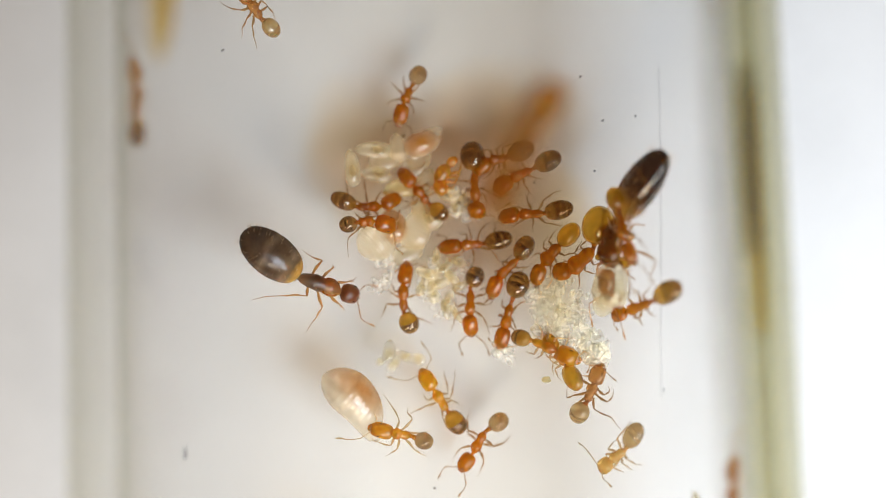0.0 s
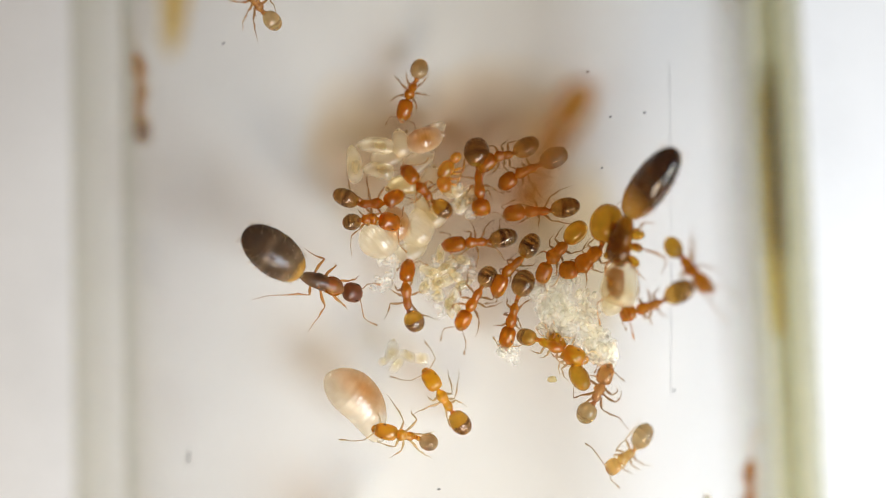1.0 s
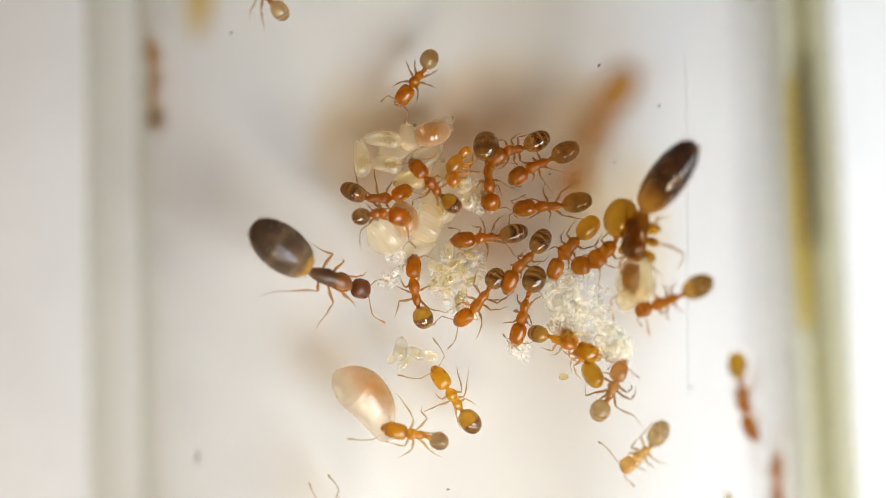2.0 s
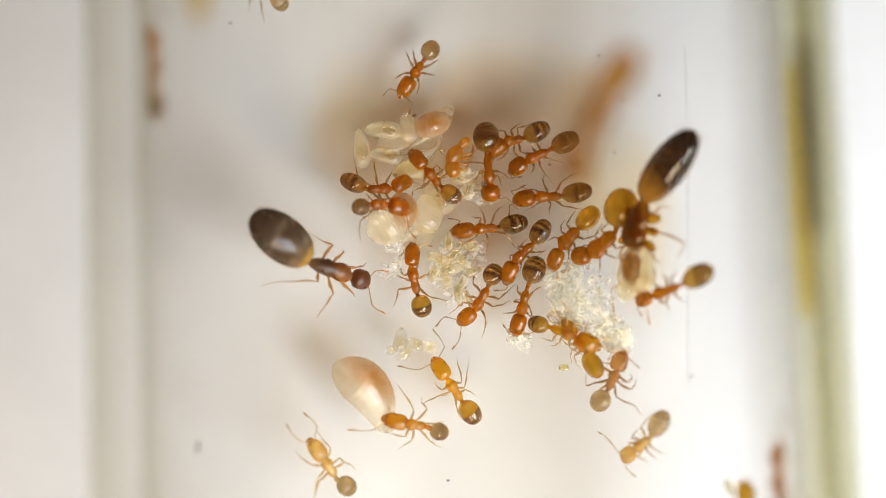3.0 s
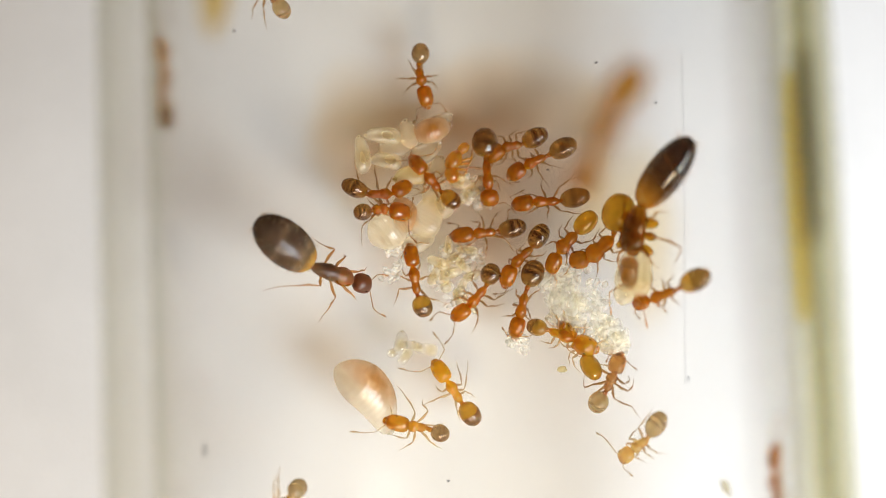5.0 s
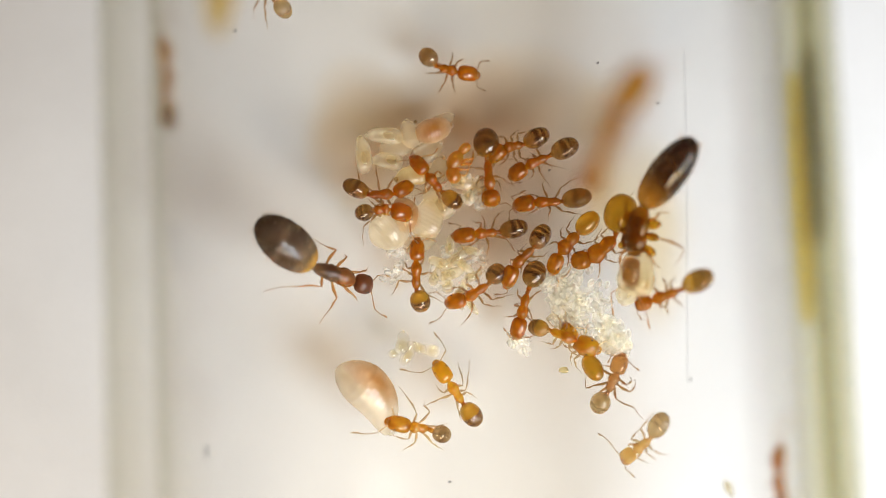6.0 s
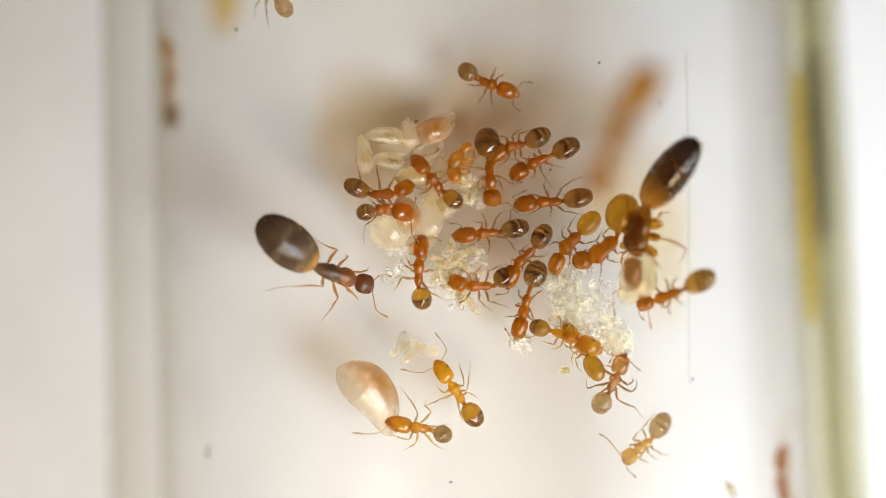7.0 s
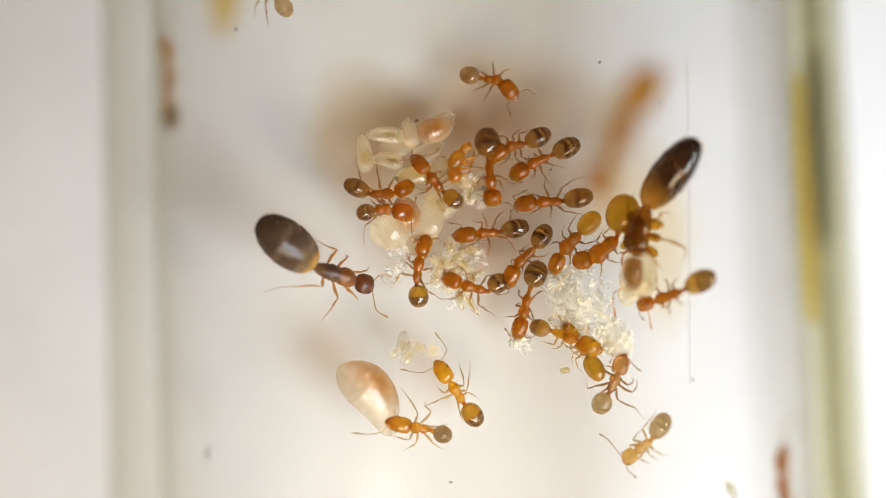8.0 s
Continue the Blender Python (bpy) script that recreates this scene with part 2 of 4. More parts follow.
JELLY = cuticle("clear_larva_skin", (0.90, 0.87, 0.80), (0.997, 0.993, 0.975), 0.83, rough=0.06, speckle=0.08, bump=0.3, grain=4200.0, glow=0.3, gut=OLIVE_GUT, deep=0.55, wet=0.10, even=True)
YOLK = cuticle("yellow_larva_skin", (0.82, 0.66, 0.32), (0.99, 0.94, 0.74), 0.58, rough=0.08, speckle=0.2, bump=0.3, grain=4200.0, glow=0.3, deep=0.55, wet=0.10, even=True)
EGG = cuticle("egg_shell", (0.99, 0.97, 0.89), (0.999, 0.997, 0.982), 0.905, rough=0.30, speckle=0.06, glow=0.2, deep=0.0, wet=0.03, even=True)
CRUMB = cuticle("brown_crumb", (0.20, 0.12, 0.05), (0.7, 0.5, 0.3), 0.2, rough=0.7, glow=0.0, deep=0.0, wet=0.0)
DIRT = cuticle("grey_dirt", (0.22, 0.20, 0.21), (0.86, 0.86, 0.87), 0.78, rough=0.8, glow=0.0, deep=0.0, wet=0.0)


def film_material(name, thick, thin):
    """A film that tints the light passing it, for dried smears and painted wall shade: thick and thin colours, streaked
    along the tube, fading out at its rims.
    """
    m, tree = material(name)
    link = tree.links.new
    out = tree.nodes.new("ShaderNodeOutputMaterial")
    film = tree.nodes.new("ShaderNodeBsdfTransparent")
    coord = tree.nodes.new("ShaderNodeTexCoord")
    streak = node(tree, "ShaderNodeTexNoise", Scale=1.0, Detail=4.0)
    stretch = tree.nodes.new("ShaderNodeVectorMath")
    stretch.operation = "MULTIPLY"
    stretch.inputs[1].default_value = (900.0, 160.0, 900.0)
    link(coord.outputs["Object"], stretch.inputs[0])
    link(stretch.outputs[0], streak.inputs["Vector"])
    across = tree.nodes.new("ShaderNodeSeparateXYZ")
    uv = tree.nodes.new("ShaderNodeUVMap")
    uv.uv_map = "film"
    link(uv.outputs[0], across.inputs[0])

    def hump(socket, power):
        arch = node(tree, "ShaderNodeMath")
        arch.operation = "MULTIPLY"
        arch.inputs[1].default_value = math.pi
        link(socket, arch.inputs[0])
        sine = node(tree, "ShaderNodeMath")
        sine.operation = "SINE"
        link(arch.outputs[0], sine.inputs[0])
        blunt = node(tree, "ShaderNodeMath")
        blunt.operation = "POWER"
        blunt.inputs[1].default_value = power
        link(sine.outputs[0], blunt.inputs[0])
        return blunt.outputs[0]

    both = node(tree, "ShaderNodeMath")
    both.operation = "MULTIPLY"
    link(hump(across.outputs[0], 0.9), both.inputs[0])
    link(hump(across.outputs[1], 0.35), both.inputs[1])
    rough = node(tree, "ShaderNodeMath")
    rough.operation = "MULTIPLY_ADD"
    rough.inputs[1].default_value = 0.5
    rough.inputs[2].default_value = 0.72
    link(streak.outputs[0], rough.inputs[0])
    depth = node(tree, "ShaderNodeMath")
    depth.operation = "MULTIPLY"
    link(both.outputs[0], depth.inputs[0])
    link(rough.outputs[0], depth.inputs[1])
    r = ramp(tree, [(0.0, (1.0, 1.0, 1.0)), (0.45, thin), (0.95, thick)])
    link(depth.outputs[0], r.inputs[0])
    link(r.outputs[0], film.inputs[0])
    link(film.outputs[0], out.inputs[0])
    return m


# grey that paints the shading of the curved glass wall
WALL_SHADE = film_material("wall_shade_film", (0.80, 0.78, 0.76), (0.91, 0.90, 0.89))
TINT = film_material("faint_olive_tint", (0.95, 0.946, 0.91), (0.972, 0.969, 0.95))
SYRUP = film_material("amber_syrup", (0.78, 0.50, 0.10), (0.88, 0.66, 0.26))
SYRUP_THIN = film_material("thin_amber_syrup", (0.92, 0.80, 0.56), (0.97, 0.91, 0.79))
OLIVE_BAND = film_material("olive_band_film", (0.56, 0.53, 0.34), (0.74, 0.71, 0.55))
RESIDUE_DARK = film_material("dark_residue", (0.30, 0.27, 0.12), (0.55, 0.50, 0.30))
HONEY = film_material("dried_honey", (0.80, 0.58, 0.10), (0.90, 0.74, 0.30))


def glass_material():
    """Clear glass: gloss grows towards grazing sight, the rest passes straight on."""
    m, tree = material("clear_glass")
    link = tree.links.new
    out = tree.nodes.new("ShaderNodeOutputMaterial")
    mix = tree.nodes.new("ShaderNodeMixShader")
    edge = node(tree, "ShaderNodeLayerWeight", Blend=0.5)
    power = node(tree, "ShaderNodeMath")
    power.operation = "POWER"
    link(edge.outputs["Facing"], power.inputs[0])
    power.inputs[1].default_value = 3.6
    share = node(tree, "ShaderNodeMath")
    share.operation = "MULTIPLY_ADD"
    link(power.outputs[0], share.inputs[0])
    share.inputs[1].default_value = 0.75
    share.inputs[2].default_value = 0.005
    gloss = node(tree, "ShaderNodeBsdfGlossy", Roughness=0.06)
    gloss.inputs[0].default_value = (0.62, 0.61, 0.48, 1)
    clr = tree.nodes.new("ShaderNodeBsdfTransparent")
    clr.inputs[0].default_value = (0.988, 0.984, 0.977, 1)
    link(share.outputs[0], mix.inputs[0])
    link(clr.outputs[0], mix.inputs[1])
    link(gloss.outputs[0], mix.inputs[2])
    link(mix.outputs[0], out.inputs[0])
    return m


def paper_material(name, low, high, scale):
    m, tree = material(name)
    link = tree.links.new
    out = tree.nodes.new("ShaderNodeOutputMaterial")
    surf = node(tree, "ShaderNodeBsdfPrincipled", Roughness=0.75)
    coord = tree.nodes.new("ShaderNodeTexCoord")
    big = node(tree, "ShaderNodeTexNoise", Scale=scale, Detail=5.0)
    link(coord.outputs["Object"], big.inputs["Vector"])
    r = ramp(tree, [(0.3, low), (0.7, high)])
    link(big.outputs[0], r.inputs[0])
    link(r.outputs[0], surf.inputs["Base Color"])
    fine = node(tree, "ShaderNodeTexNoise", Scale=4000.0, Detail=3.0)
    link(coord.outputs["Object"], fine.inputs["Vector"])
    b = node(tree, "ShaderNodeBump", Strength=0.25, Distance=0.00003)
    link(fine.outputs[0], b.inputs["Height"])
    link(b.outputs[0], surf.inputs["Normal"])
    link(surf.outputs[0], out.inputs[0])
    return m


def colony_shade_material():
    """The colony's shadow painted as a thin film: brown and uneven, fading out at its rim."""
    m, tree = material("colony_shade_film")
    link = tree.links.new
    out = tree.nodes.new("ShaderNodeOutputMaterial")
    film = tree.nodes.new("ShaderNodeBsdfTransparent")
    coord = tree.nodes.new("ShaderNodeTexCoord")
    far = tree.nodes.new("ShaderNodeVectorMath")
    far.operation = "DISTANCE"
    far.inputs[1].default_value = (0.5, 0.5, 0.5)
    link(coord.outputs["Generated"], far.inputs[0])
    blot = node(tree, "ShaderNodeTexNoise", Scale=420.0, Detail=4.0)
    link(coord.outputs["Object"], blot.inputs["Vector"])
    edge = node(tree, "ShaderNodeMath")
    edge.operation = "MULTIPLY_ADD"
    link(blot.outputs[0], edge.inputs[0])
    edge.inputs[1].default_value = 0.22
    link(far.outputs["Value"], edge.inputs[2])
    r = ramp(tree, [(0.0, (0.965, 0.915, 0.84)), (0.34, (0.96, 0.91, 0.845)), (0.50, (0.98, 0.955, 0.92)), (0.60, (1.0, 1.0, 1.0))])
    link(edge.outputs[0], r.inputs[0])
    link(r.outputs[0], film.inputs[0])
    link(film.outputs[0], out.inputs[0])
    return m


COLONY_SHADE = colony_shade_material()
GLASS = glass_material()
PAPER = paper_material("white_paper", (0.76, 0.75, 0.74), (0.83, 0.82, 0.81), 260.0)
WOOD = paper_material("table_wood", (0.20, 0.12, 0.06), (0.32, 0.20, 0.11), 40.0)


# ---- mesh helpers: lengths in millimetres ----
def mesh_object(name, bm, mat, smooth=True):
    bmesh.ops.scale(bm, vec=(MM, MM, MM), verts=bm.verts)
    bmesh.ops.recalc_face_normals(bm, faces=bm.faces)
    for f in bm.faces:
        f.smooth = smooth
    me = bpy.data.meshes.new(name)
    bm.to_mesh(me)
    bm.free()
    me.materials.append(mat)
    return new(name, me)


def part(name, bm, mat, parent, label="", m=None):
    ob = mesh_object(name, bm, mat)
    ob.parent = parent
    if m is not None:
        ob.matrix_basis = m
    if label:
        ob["label"] = label
    return ob


def mm_pose(x, y, z, rx=0, ry=0, rz=0):
    return pose(x * MM, y * MM, z * MM, rx, ry, rz)


def tube(bm, path, radii, sides=8, flat=1.0):
    """A round rod along a path with a radius at each point, closed at both ends."""
    path = [Vector(p) for p in path]
    rings = []
    side = None
    for i, p in enumerate(path):
        way = (path[min(i + 1, len(path) - 1)] - path[max(i - 1, 0)]).normalized()
        if side is None:
            side = way.cross(Vector((0, 0, 1)) if abs(way.z) < 0.9 else Vector((0, 1, 0))).normalized()
        side = (side - way * side.dot(way)).normalized()
        up = side.cross(way)
        rings.append([bm.verts.new(p + radii[i] * (math.cos(a) * side + flat * math.sin(a) * up))
                      for a in (2 * math.pi * k / sides for k in range(sides))])
    for a, b in zip(rings, rings[1:]):
        for k in range(sides):
            bm.faces.new((a[k], a[(k + 1) % sides], b[(k + 1) % sides], b[k]))
    for ring, tip in ((rings[0], path[0] * 1.02 - path[1] * 0.02), (rings[-1], path[-1] * 1.02 - path[-2] * 0.02)):
        c = bm.verts.new(tip)
        for k in range(sides):
            bm.faces.new((c, ring[k], ring[(k + 1) % sides]))


def body(bm, rings, sides=16):
    """A closed body along x through rings (x, y, z, half width, half height)."""
    loops = []
    for x, y, z, w, h in rings:
        loops.append([bm.verts.new((x, y + w * math.cos(a), z + h * math.sin(a)))
                      for a in (2 * math.pi * k / sides for k in range(sides))])
    for a, b in zip(loops, loops[1:]):
        for k in range(sides):
            bm.faces.new((a[k], a[(k + 1) % sides], b[(k + 1) % sides], b[k]))
    for loop in (loops[0], loops[-1]):
        bm.faces.new(loop)


def egg_shape(bm, length, width, height, front=0.85, back=0.85, steps=14, grooves=(), sides=18, step=0.035):
    """An egg along x, centred; front and back say how blunt its ends are; grooves are shallow seams across it."""
    rings = []
    n = steps
    for i in range(n + 1):
        u = i / n
        a = math.pi * u
        x = -math.cos(a) * 0.5
        r = math.sin(a) ** (back if u < 0.5 else front)
        r = max(r, 0.02)
        for g in grooves:
            r *= 1 - 0.6 * step * math.exp(-((x + 0.5 - g) / 0.02) ** 2) - (step if x + 0.5 < g else 0.0)
        rings.append((x * length, 0, 0, r * width / 2, r * height / 2))
    body(bm, rings, sides)


def ball(bm, centre, r, sx=1.0, sy=1.0, sz=1.0):
    made = bmesh.ops.create_icosphere(bm, subdivisions=2, radius=r)
    for v in made["verts"]:
        v.co = Vector((v.co.x * sx, v.co.y * sy, v.co.z * sz)) + Vector(centre)


def on_floor(s, y, heading=0.0, lift=0.0):
    """A pose on the tube's inside: s along the curved floor from its lowest line, y along the tube, in mm."""
    phi = s / BORE
    r = BORE - lift
    return mm_pose(math.sin(phi) * r, y, BORE - math.cos(phi) * r) @ pose(0, 0, 0, 0, math.degrees(-phi), 0) @ pose(0, 0, 0, 0, 0, heading)


# ---- setting ----
def build_tube():
    """A test tube on its side: straight wall, round closed end and a rolled lip."""
    ob = new("test_tube")
    ob.empty_display_size = 0.005

    def shell(rows, sides=128):
        bm = bmesh.new()
        loops = [[bm.verts.new((r * math.sin(a), y, BORE - r * math.cos(a))) for a in (2 * math.pi * k / sides for k in range(sides))]
                 for y, r in rows]
        for a, b in zip(loops, loops[1:] + loops[:1]):
            for k in range(sides):
                bm.faces.new((a[k], a[(k + 1) % sides], b[(k + 1) % sides], b[k]))
        return bm

    wall = part("tube_wall", shell(((-50.0, SHELL), (50.0, SHELL), (50.0, BORE), (-50.0, BORE))), GLASS, ob)
    for e in wall.data.edges:
        ys = [wall.data.vertices[v].co.y for v in e.vertices]
        if abs(ys[0] - ys[1]) < 1e-6:
            e.use_edge_sharp = True
    rows = [(50.0 + SHELL * math.sin(a), max(SHELL * math.cos(a), 0.01)) for a in (math.pi / 2 * i / 12 for i in range(13))]
    rows += [(50.0 + BORE * math.sin(a), max(BORE * math.cos(a), 0.01)) for a in (math.pi / 2 * i / 12 for i in range(12, -1, -1))]
    part("round_end", shell(rows, 64), GLASS, ob, "rounded closed end")
    rows = [(-50.6 + 0.6 * math.cos(a), SHELL - 0.45 + 0.6 * math.sin(a)) for a in (2 * math.pi * i / 12 for i in range(12))]
    part("lip", shell(rows, 64), GLASS, ob, "rolled glass lip")
    tagged(ob, "clear glass test tube lying on white paper", "test tube")
    return ob


def slab(name, x0, x1, y0, y1, z0, z1, mat):
    bm = bmesh.new()
    made = bmesh.ops.create_cube(bm, size=1.0)
    for v in made["verts"]:
        v.co = Vector(((v.co.x + 0.5) * (x1 - x0) + x0, (v.co.y + 0.5) * (y1 - y0) + y0, (v.co.z + 0.5) * (z1 - z0) + z0))
    return mesh_object(name, bm, mat, smooth=False)


build_tube()
tagged(slab("paper_sheet", -105, 105, -148, 148, -1.12, -1.0, PAPER), "plain white sheet of paper on the table", "paper", kind="structure")
tagged(slab("table_top", -600, 600, -400, 400, -26.12, -1.12, WOOD), "brown wooden table top", "table", kind="structure")


# ---- ants ----
LEG_BENDS = {  # femur, tibia and tarsus directions in degrees from straight ahead
    "front": (72, 28, 14), "middle": (82, 128, 146), "hind": (104, 158, 172)}


def leg(parent, hip, side, bends, size, mat, thick=1.0):
    bm = bmesh.new()
    lengths = (0.32 * size, 0.28 * size, 0.29 * size)
    if len(bends) == 6:
        bends, lengths = bends[0::2], bends[1::2]
    drop = (0.10, -0.16, -hip[2] + 0.06 + 0.015)
    p = Vector((0, 0, 0))
    points, radii = [Vector((0, 0, 0))], [0.046 * thick]
    r = ((0.026, 0.040, 0.022), (0.014, 0.026, 0.016), (0.011, 0.009, 0.005))
    for i, (a, l, d) in enumerate(zip(bends, lengths, drop)):
        way = Vector((math.cos(radians(a)), side * math.sin(radians(a)), 0)) * l + Vector((0, 0, d))
        bend = Vector((-way.y, way.x, 0)) * (0.06 * side)
        for f, rad in zip((0.12, 0.5, 0.95), r[i]):
            points.append(p + way * f + bend * math.sin(math.pi * f))
            radii.append(rad * thick)
        p = p + way
    tube(bm, points, radii, 7)
    return part("leg", bm, mat, parent, m=mm_pose(*hip))


def antenna(parent, root, side, bends, size, mat):
    """A feeler: one long joint, an elbow and a clubbed tip. bends: two directions, or direction and length of both."""
    bm = bmesh.new()
    lengths = (0.40 * size, 0.50 * size)
    if len(bends) == 4:
        bends, lengths = bends[0::2], bends[1::2]
    a, b = (radians(v) for v in bends)
    e = Vector((math.cos(a), side * math.sin(a), 0.10)) * lengths[0]
    t = e + Vector((math.cos(b), side * math.sin(b), -0.30)) * lengths[1]
    sag = Vector((-math.sin(b), side * math.cos(b), 0)) * 0.04 * lengths[1]
    pts = [Vector((0, 0, 0)), e * 0.5, e * 0.96, e, e.lerp(t, 0.3) + sag, e.lerp(t, 0.6) + sag, e.lerp(t, 0.72), e.lerp(t, 0.87), t]
    tube(bm, pts, [0.016, 0.013, 0.018, 0.014, 0.012, 0.014, 0.023, 0.028, 0.012], 7)
    return part("antenna", bm, mat, parent, m=mm_pose(*root))


def ant(label, at, heading, length, head, gaster, skin=AMBER, belly=GASTER, legs=None, feelers=None, lift=0.0,
        size=1.0, seed=1, head_turn=None, name="ant", high=0.30, pitch=0, queen=False, face=None, stout=1.0, thick=None, plates=None, hips=False):
    """An ant of parts. length: its trunk in mm; head and gaster: distance and angle from the trunk's end, length, width."""
    rnd = random.Random(seed)
    ob = new(name)
    ob.empty_display_size = 0.0005
    ob.matrix_basis = on_floor(at[0], at[1], heading, lift)
    limb = LEG_QUEEN if queen else LEG_PALE if skin in (PALE, HONEYED, YELLOW) else LEG
    hs = face or (skin if not queen else QUEEN_HEAD)
    wide = 1.0 if not queen else 1.75
    # trunk
    bm = bmesh.new()
    L = length
    k = wide * (0.88 if not queen else 0.84)
    rings = [(-0.52, 0.00, 0.045, 0.045), (-0.46, 0.01, 0.095, 0.09), (-0.34, 0.03, 0.135, 0.13), (-0.20, 0.035, 0.14, 0.14),
             (-0.09, 0.02, 0.128, 0.13), (-0.03, 0.03, 0.124, 0.13), (0.04, 0.05, 0.148, 0.145), (0.16, 0.07, 0.18, 0.18), (0.30, 0.06, 0.18, 0.175),
             (0.42, 0.03, 0.13, 0.13), (0.52, 0.0, 0.065, 0.065), (0.62, 0.0, 0.045, 0.045)]
    if queen:
        rings = [(-0.52, 0.0, 0.05, 0.05), (-0.45, 0.02, 0.095, 0.10), (-0.32, 0.04, 0.13, 0.14), (-0.15, 0.06, 0.15, 0.165), (-0.03, 0.065, 0.155, 0.17),
                 (0.05, 0.06, 0.14, 0.155), (0.12, 0.08, 0.165, 0.18), (0.26, 0.07, 0.17, 0.18), (0.40, 0.04, 0.13, 0.14), (0.50, 0.0, 0.065, 0.07)]
    rings = [(x, z, w * stout, h) for x, z, w, h in rings]
    body(bm, [(x * L, 0, z * wide, w * k, h * k) for x, z, w, h in rings], 14)
    part("trunk", bm, skin, ob, m=mm_pose(0, 0, high))
    if queen:
        # back plates of a queen that once had wings
        for label_, px, pl, pw, pz in (("front back plate", 0.20, 0.46, 0.46, 0.13), ("hind back plate", -0.16, 0.28, 0.38, 0.14)):
            bm = bmesh.new()
            egg_shape(bm, pl * L, pw * stout ** 0.7 * L * 0.9, 0.18 * L, steps=16, sides=14)
            part("back_plate", bm, plates if px > 0 and plates else skin, ob, label_, m=mm_pose(px * L, 0, high + pz * wide * 0.8))
    # waist: two knots
    gd, ga, gl, gw = gaster
    gl, gw = (gl * 1.02, gw * 0.97) if not queen else (gl, gw)
    a = radians(180 + ga)
    way = Vector((math.cos(a), math.sin(a), 0))
    tail = Vector((-L / 2, 0, high))
    gap = max(gd - gl / 2, 0.10)
    for i, f in enumerate((0.25, 0.8)):
        bm = bmesh.new()
        r = (0.062, 0.078)[i] * (1.0 if not queen else 1.7)
        rr = [(-0.55, 0, 0, 0.35, 0.4), (-0.3, 0, 0, 0.85, 1.0), (0.0, 0, 0.15, 1.0, 1.25), (0.3, 0, 0, 0.8, 0.9), (0.62, 0, -0.05, 0.35, 0.4)]
        body(bm, [(x * max(gap * 0.75, 0.10), y, z * r, w * r, h * r) for x, y, z, w, h in rr], 10)
        p = tail + way * gap * f
        part("waist", bm, skin, ob, m=mm_pose(p.x, p.y, p.z, 0, 0, ga))
    # gaster
    bm = bmesh.new()
    egg_shape(bm, gl, gw, gw * 0.86, front=0.85 if not queen else 0.78, back=0.84 if not queen else 0.86, steps=34, grooves=(0.12, 0.24, 0.38) if not queen else (0.14, 0.28, 0.46), step=0.012 if not queen else 0.015)
    hinge = Vector((-L / 2, 0, high))
    for v in bm.verts:
        v.co = v.co + Vector((-gd, 0, max(0.04, gw * 0.43 - high + 0.05)))
    g_ob = part("gaster", bm, belly, ob, m=mm_pose(hinge.x, hinge.y, hinge.z, 0, 0, ga))
    if queen:
        # short bristles over the gaster
        bm = bmesh.new()
        for k in range(150):
            u, a = rnd.uniform(0.08, 0.97), rnd.uniform(0, 2 * math.pi)
            x, r = -math.cos(math.pi * u) * 0.5, math.sin(math.pi * u) ** 0.85
            n = Vector((0.25 - 1.2 * (0.5 - u), math.cos(a), math.sin(a))).normalized()
            p = Vector((x * gl, r * gw / 2 * math.cos(a), r * gw * 0.43 * math.sin(a))) + Vector((-gd, 0, max(0.04, gw * 0.43 - high + 0.05)))
            n.x -= 0.5
            tube(bm, [p, p + n * 0.06, p + n * rnd.uniform(0.10, 0.16)], [0.006, 0.005, 0.002], 3)
        part("bristles", bm, limb, ob, "short fine bristles", m=mm_pose(hinge.x, hinge.y, hinge.z, 0, 0, ga))
    # head
    hd, ha, hl, hw = head
    hl, hw = (hl * 1.03, hw * 0.93) if not queen else (hl, hw)
    bm = bmesh.new()
    hr = [(-0.50, 0, 0.38, 0.30), (-0.47, 0, 0.66, 0.58), (-0.38, 0.02, 0.89, 0.86), (-0.20, 0.03, 1.0, 1.0), (0.0, 0.03, 1.01, 1.0), (0.16, 0.03, 0.98, 0.96),
          (0.30, 0.01, 0.90, 0.82), (0.41, -0.03, 0.76, 0.62), (0.48, -0.06, 0.55, 0.40), (0.52, -0.08, 0.32, 0.24)]
    turn = ha if head_turn is None else head_turn
    c = Vector((math.cos(radians(ha)), math.sin(radians(ha)), 0)) * hd
    body(bm, [(x * hl, 0, z * hw, w * hw / 2, h * hw * 0.40) for x, z, w, h in hr], 16)
    neck = Vector((L / 2, 0, high))
    hm = mm_pose(neck.x, neck.y, neck.z) @ Matrix.Translation(c * MM) @ pose(0, 0, 0, 0, 10 + pitch, turn)
    h_ob = part("head", bm, hs, ob, m=hm)
    if not queen:
        bm = bmesh.new()
        egg_shape(bm, 0.20 * hl, 0.52 * hw, 0.26 * hw, steps=10, sides=12)
        part("clypeus", bm, CLYPEUS, h_ob, "pale front edge of the face", m=mm_pose(0.44 * hl, 0, 0.02 * hw))
    for side in (1, -1):
        bm = bmesh.new()
        ball(bm, (0, 0, 0), 0.036 * hw / 0.5, 1.2, 0.55, 0.9)
        part("eye", bm, EYE, h_ob, "small black compound eye", m=mm_pose(0.10 * hl, side * 0.40 * hw, 0.23 * hw))
        bm = bmesh.new()
        tube(bm, [(0, 0, 0), (0.06 * hl, side * 0.01, -0.01), (0.13 * hl, -side * 0.03, -0.02), (0.16 * hl, -side * 0.07, -0.02)],
             [0.05, 0.05, 0.038, 0.014], 6)
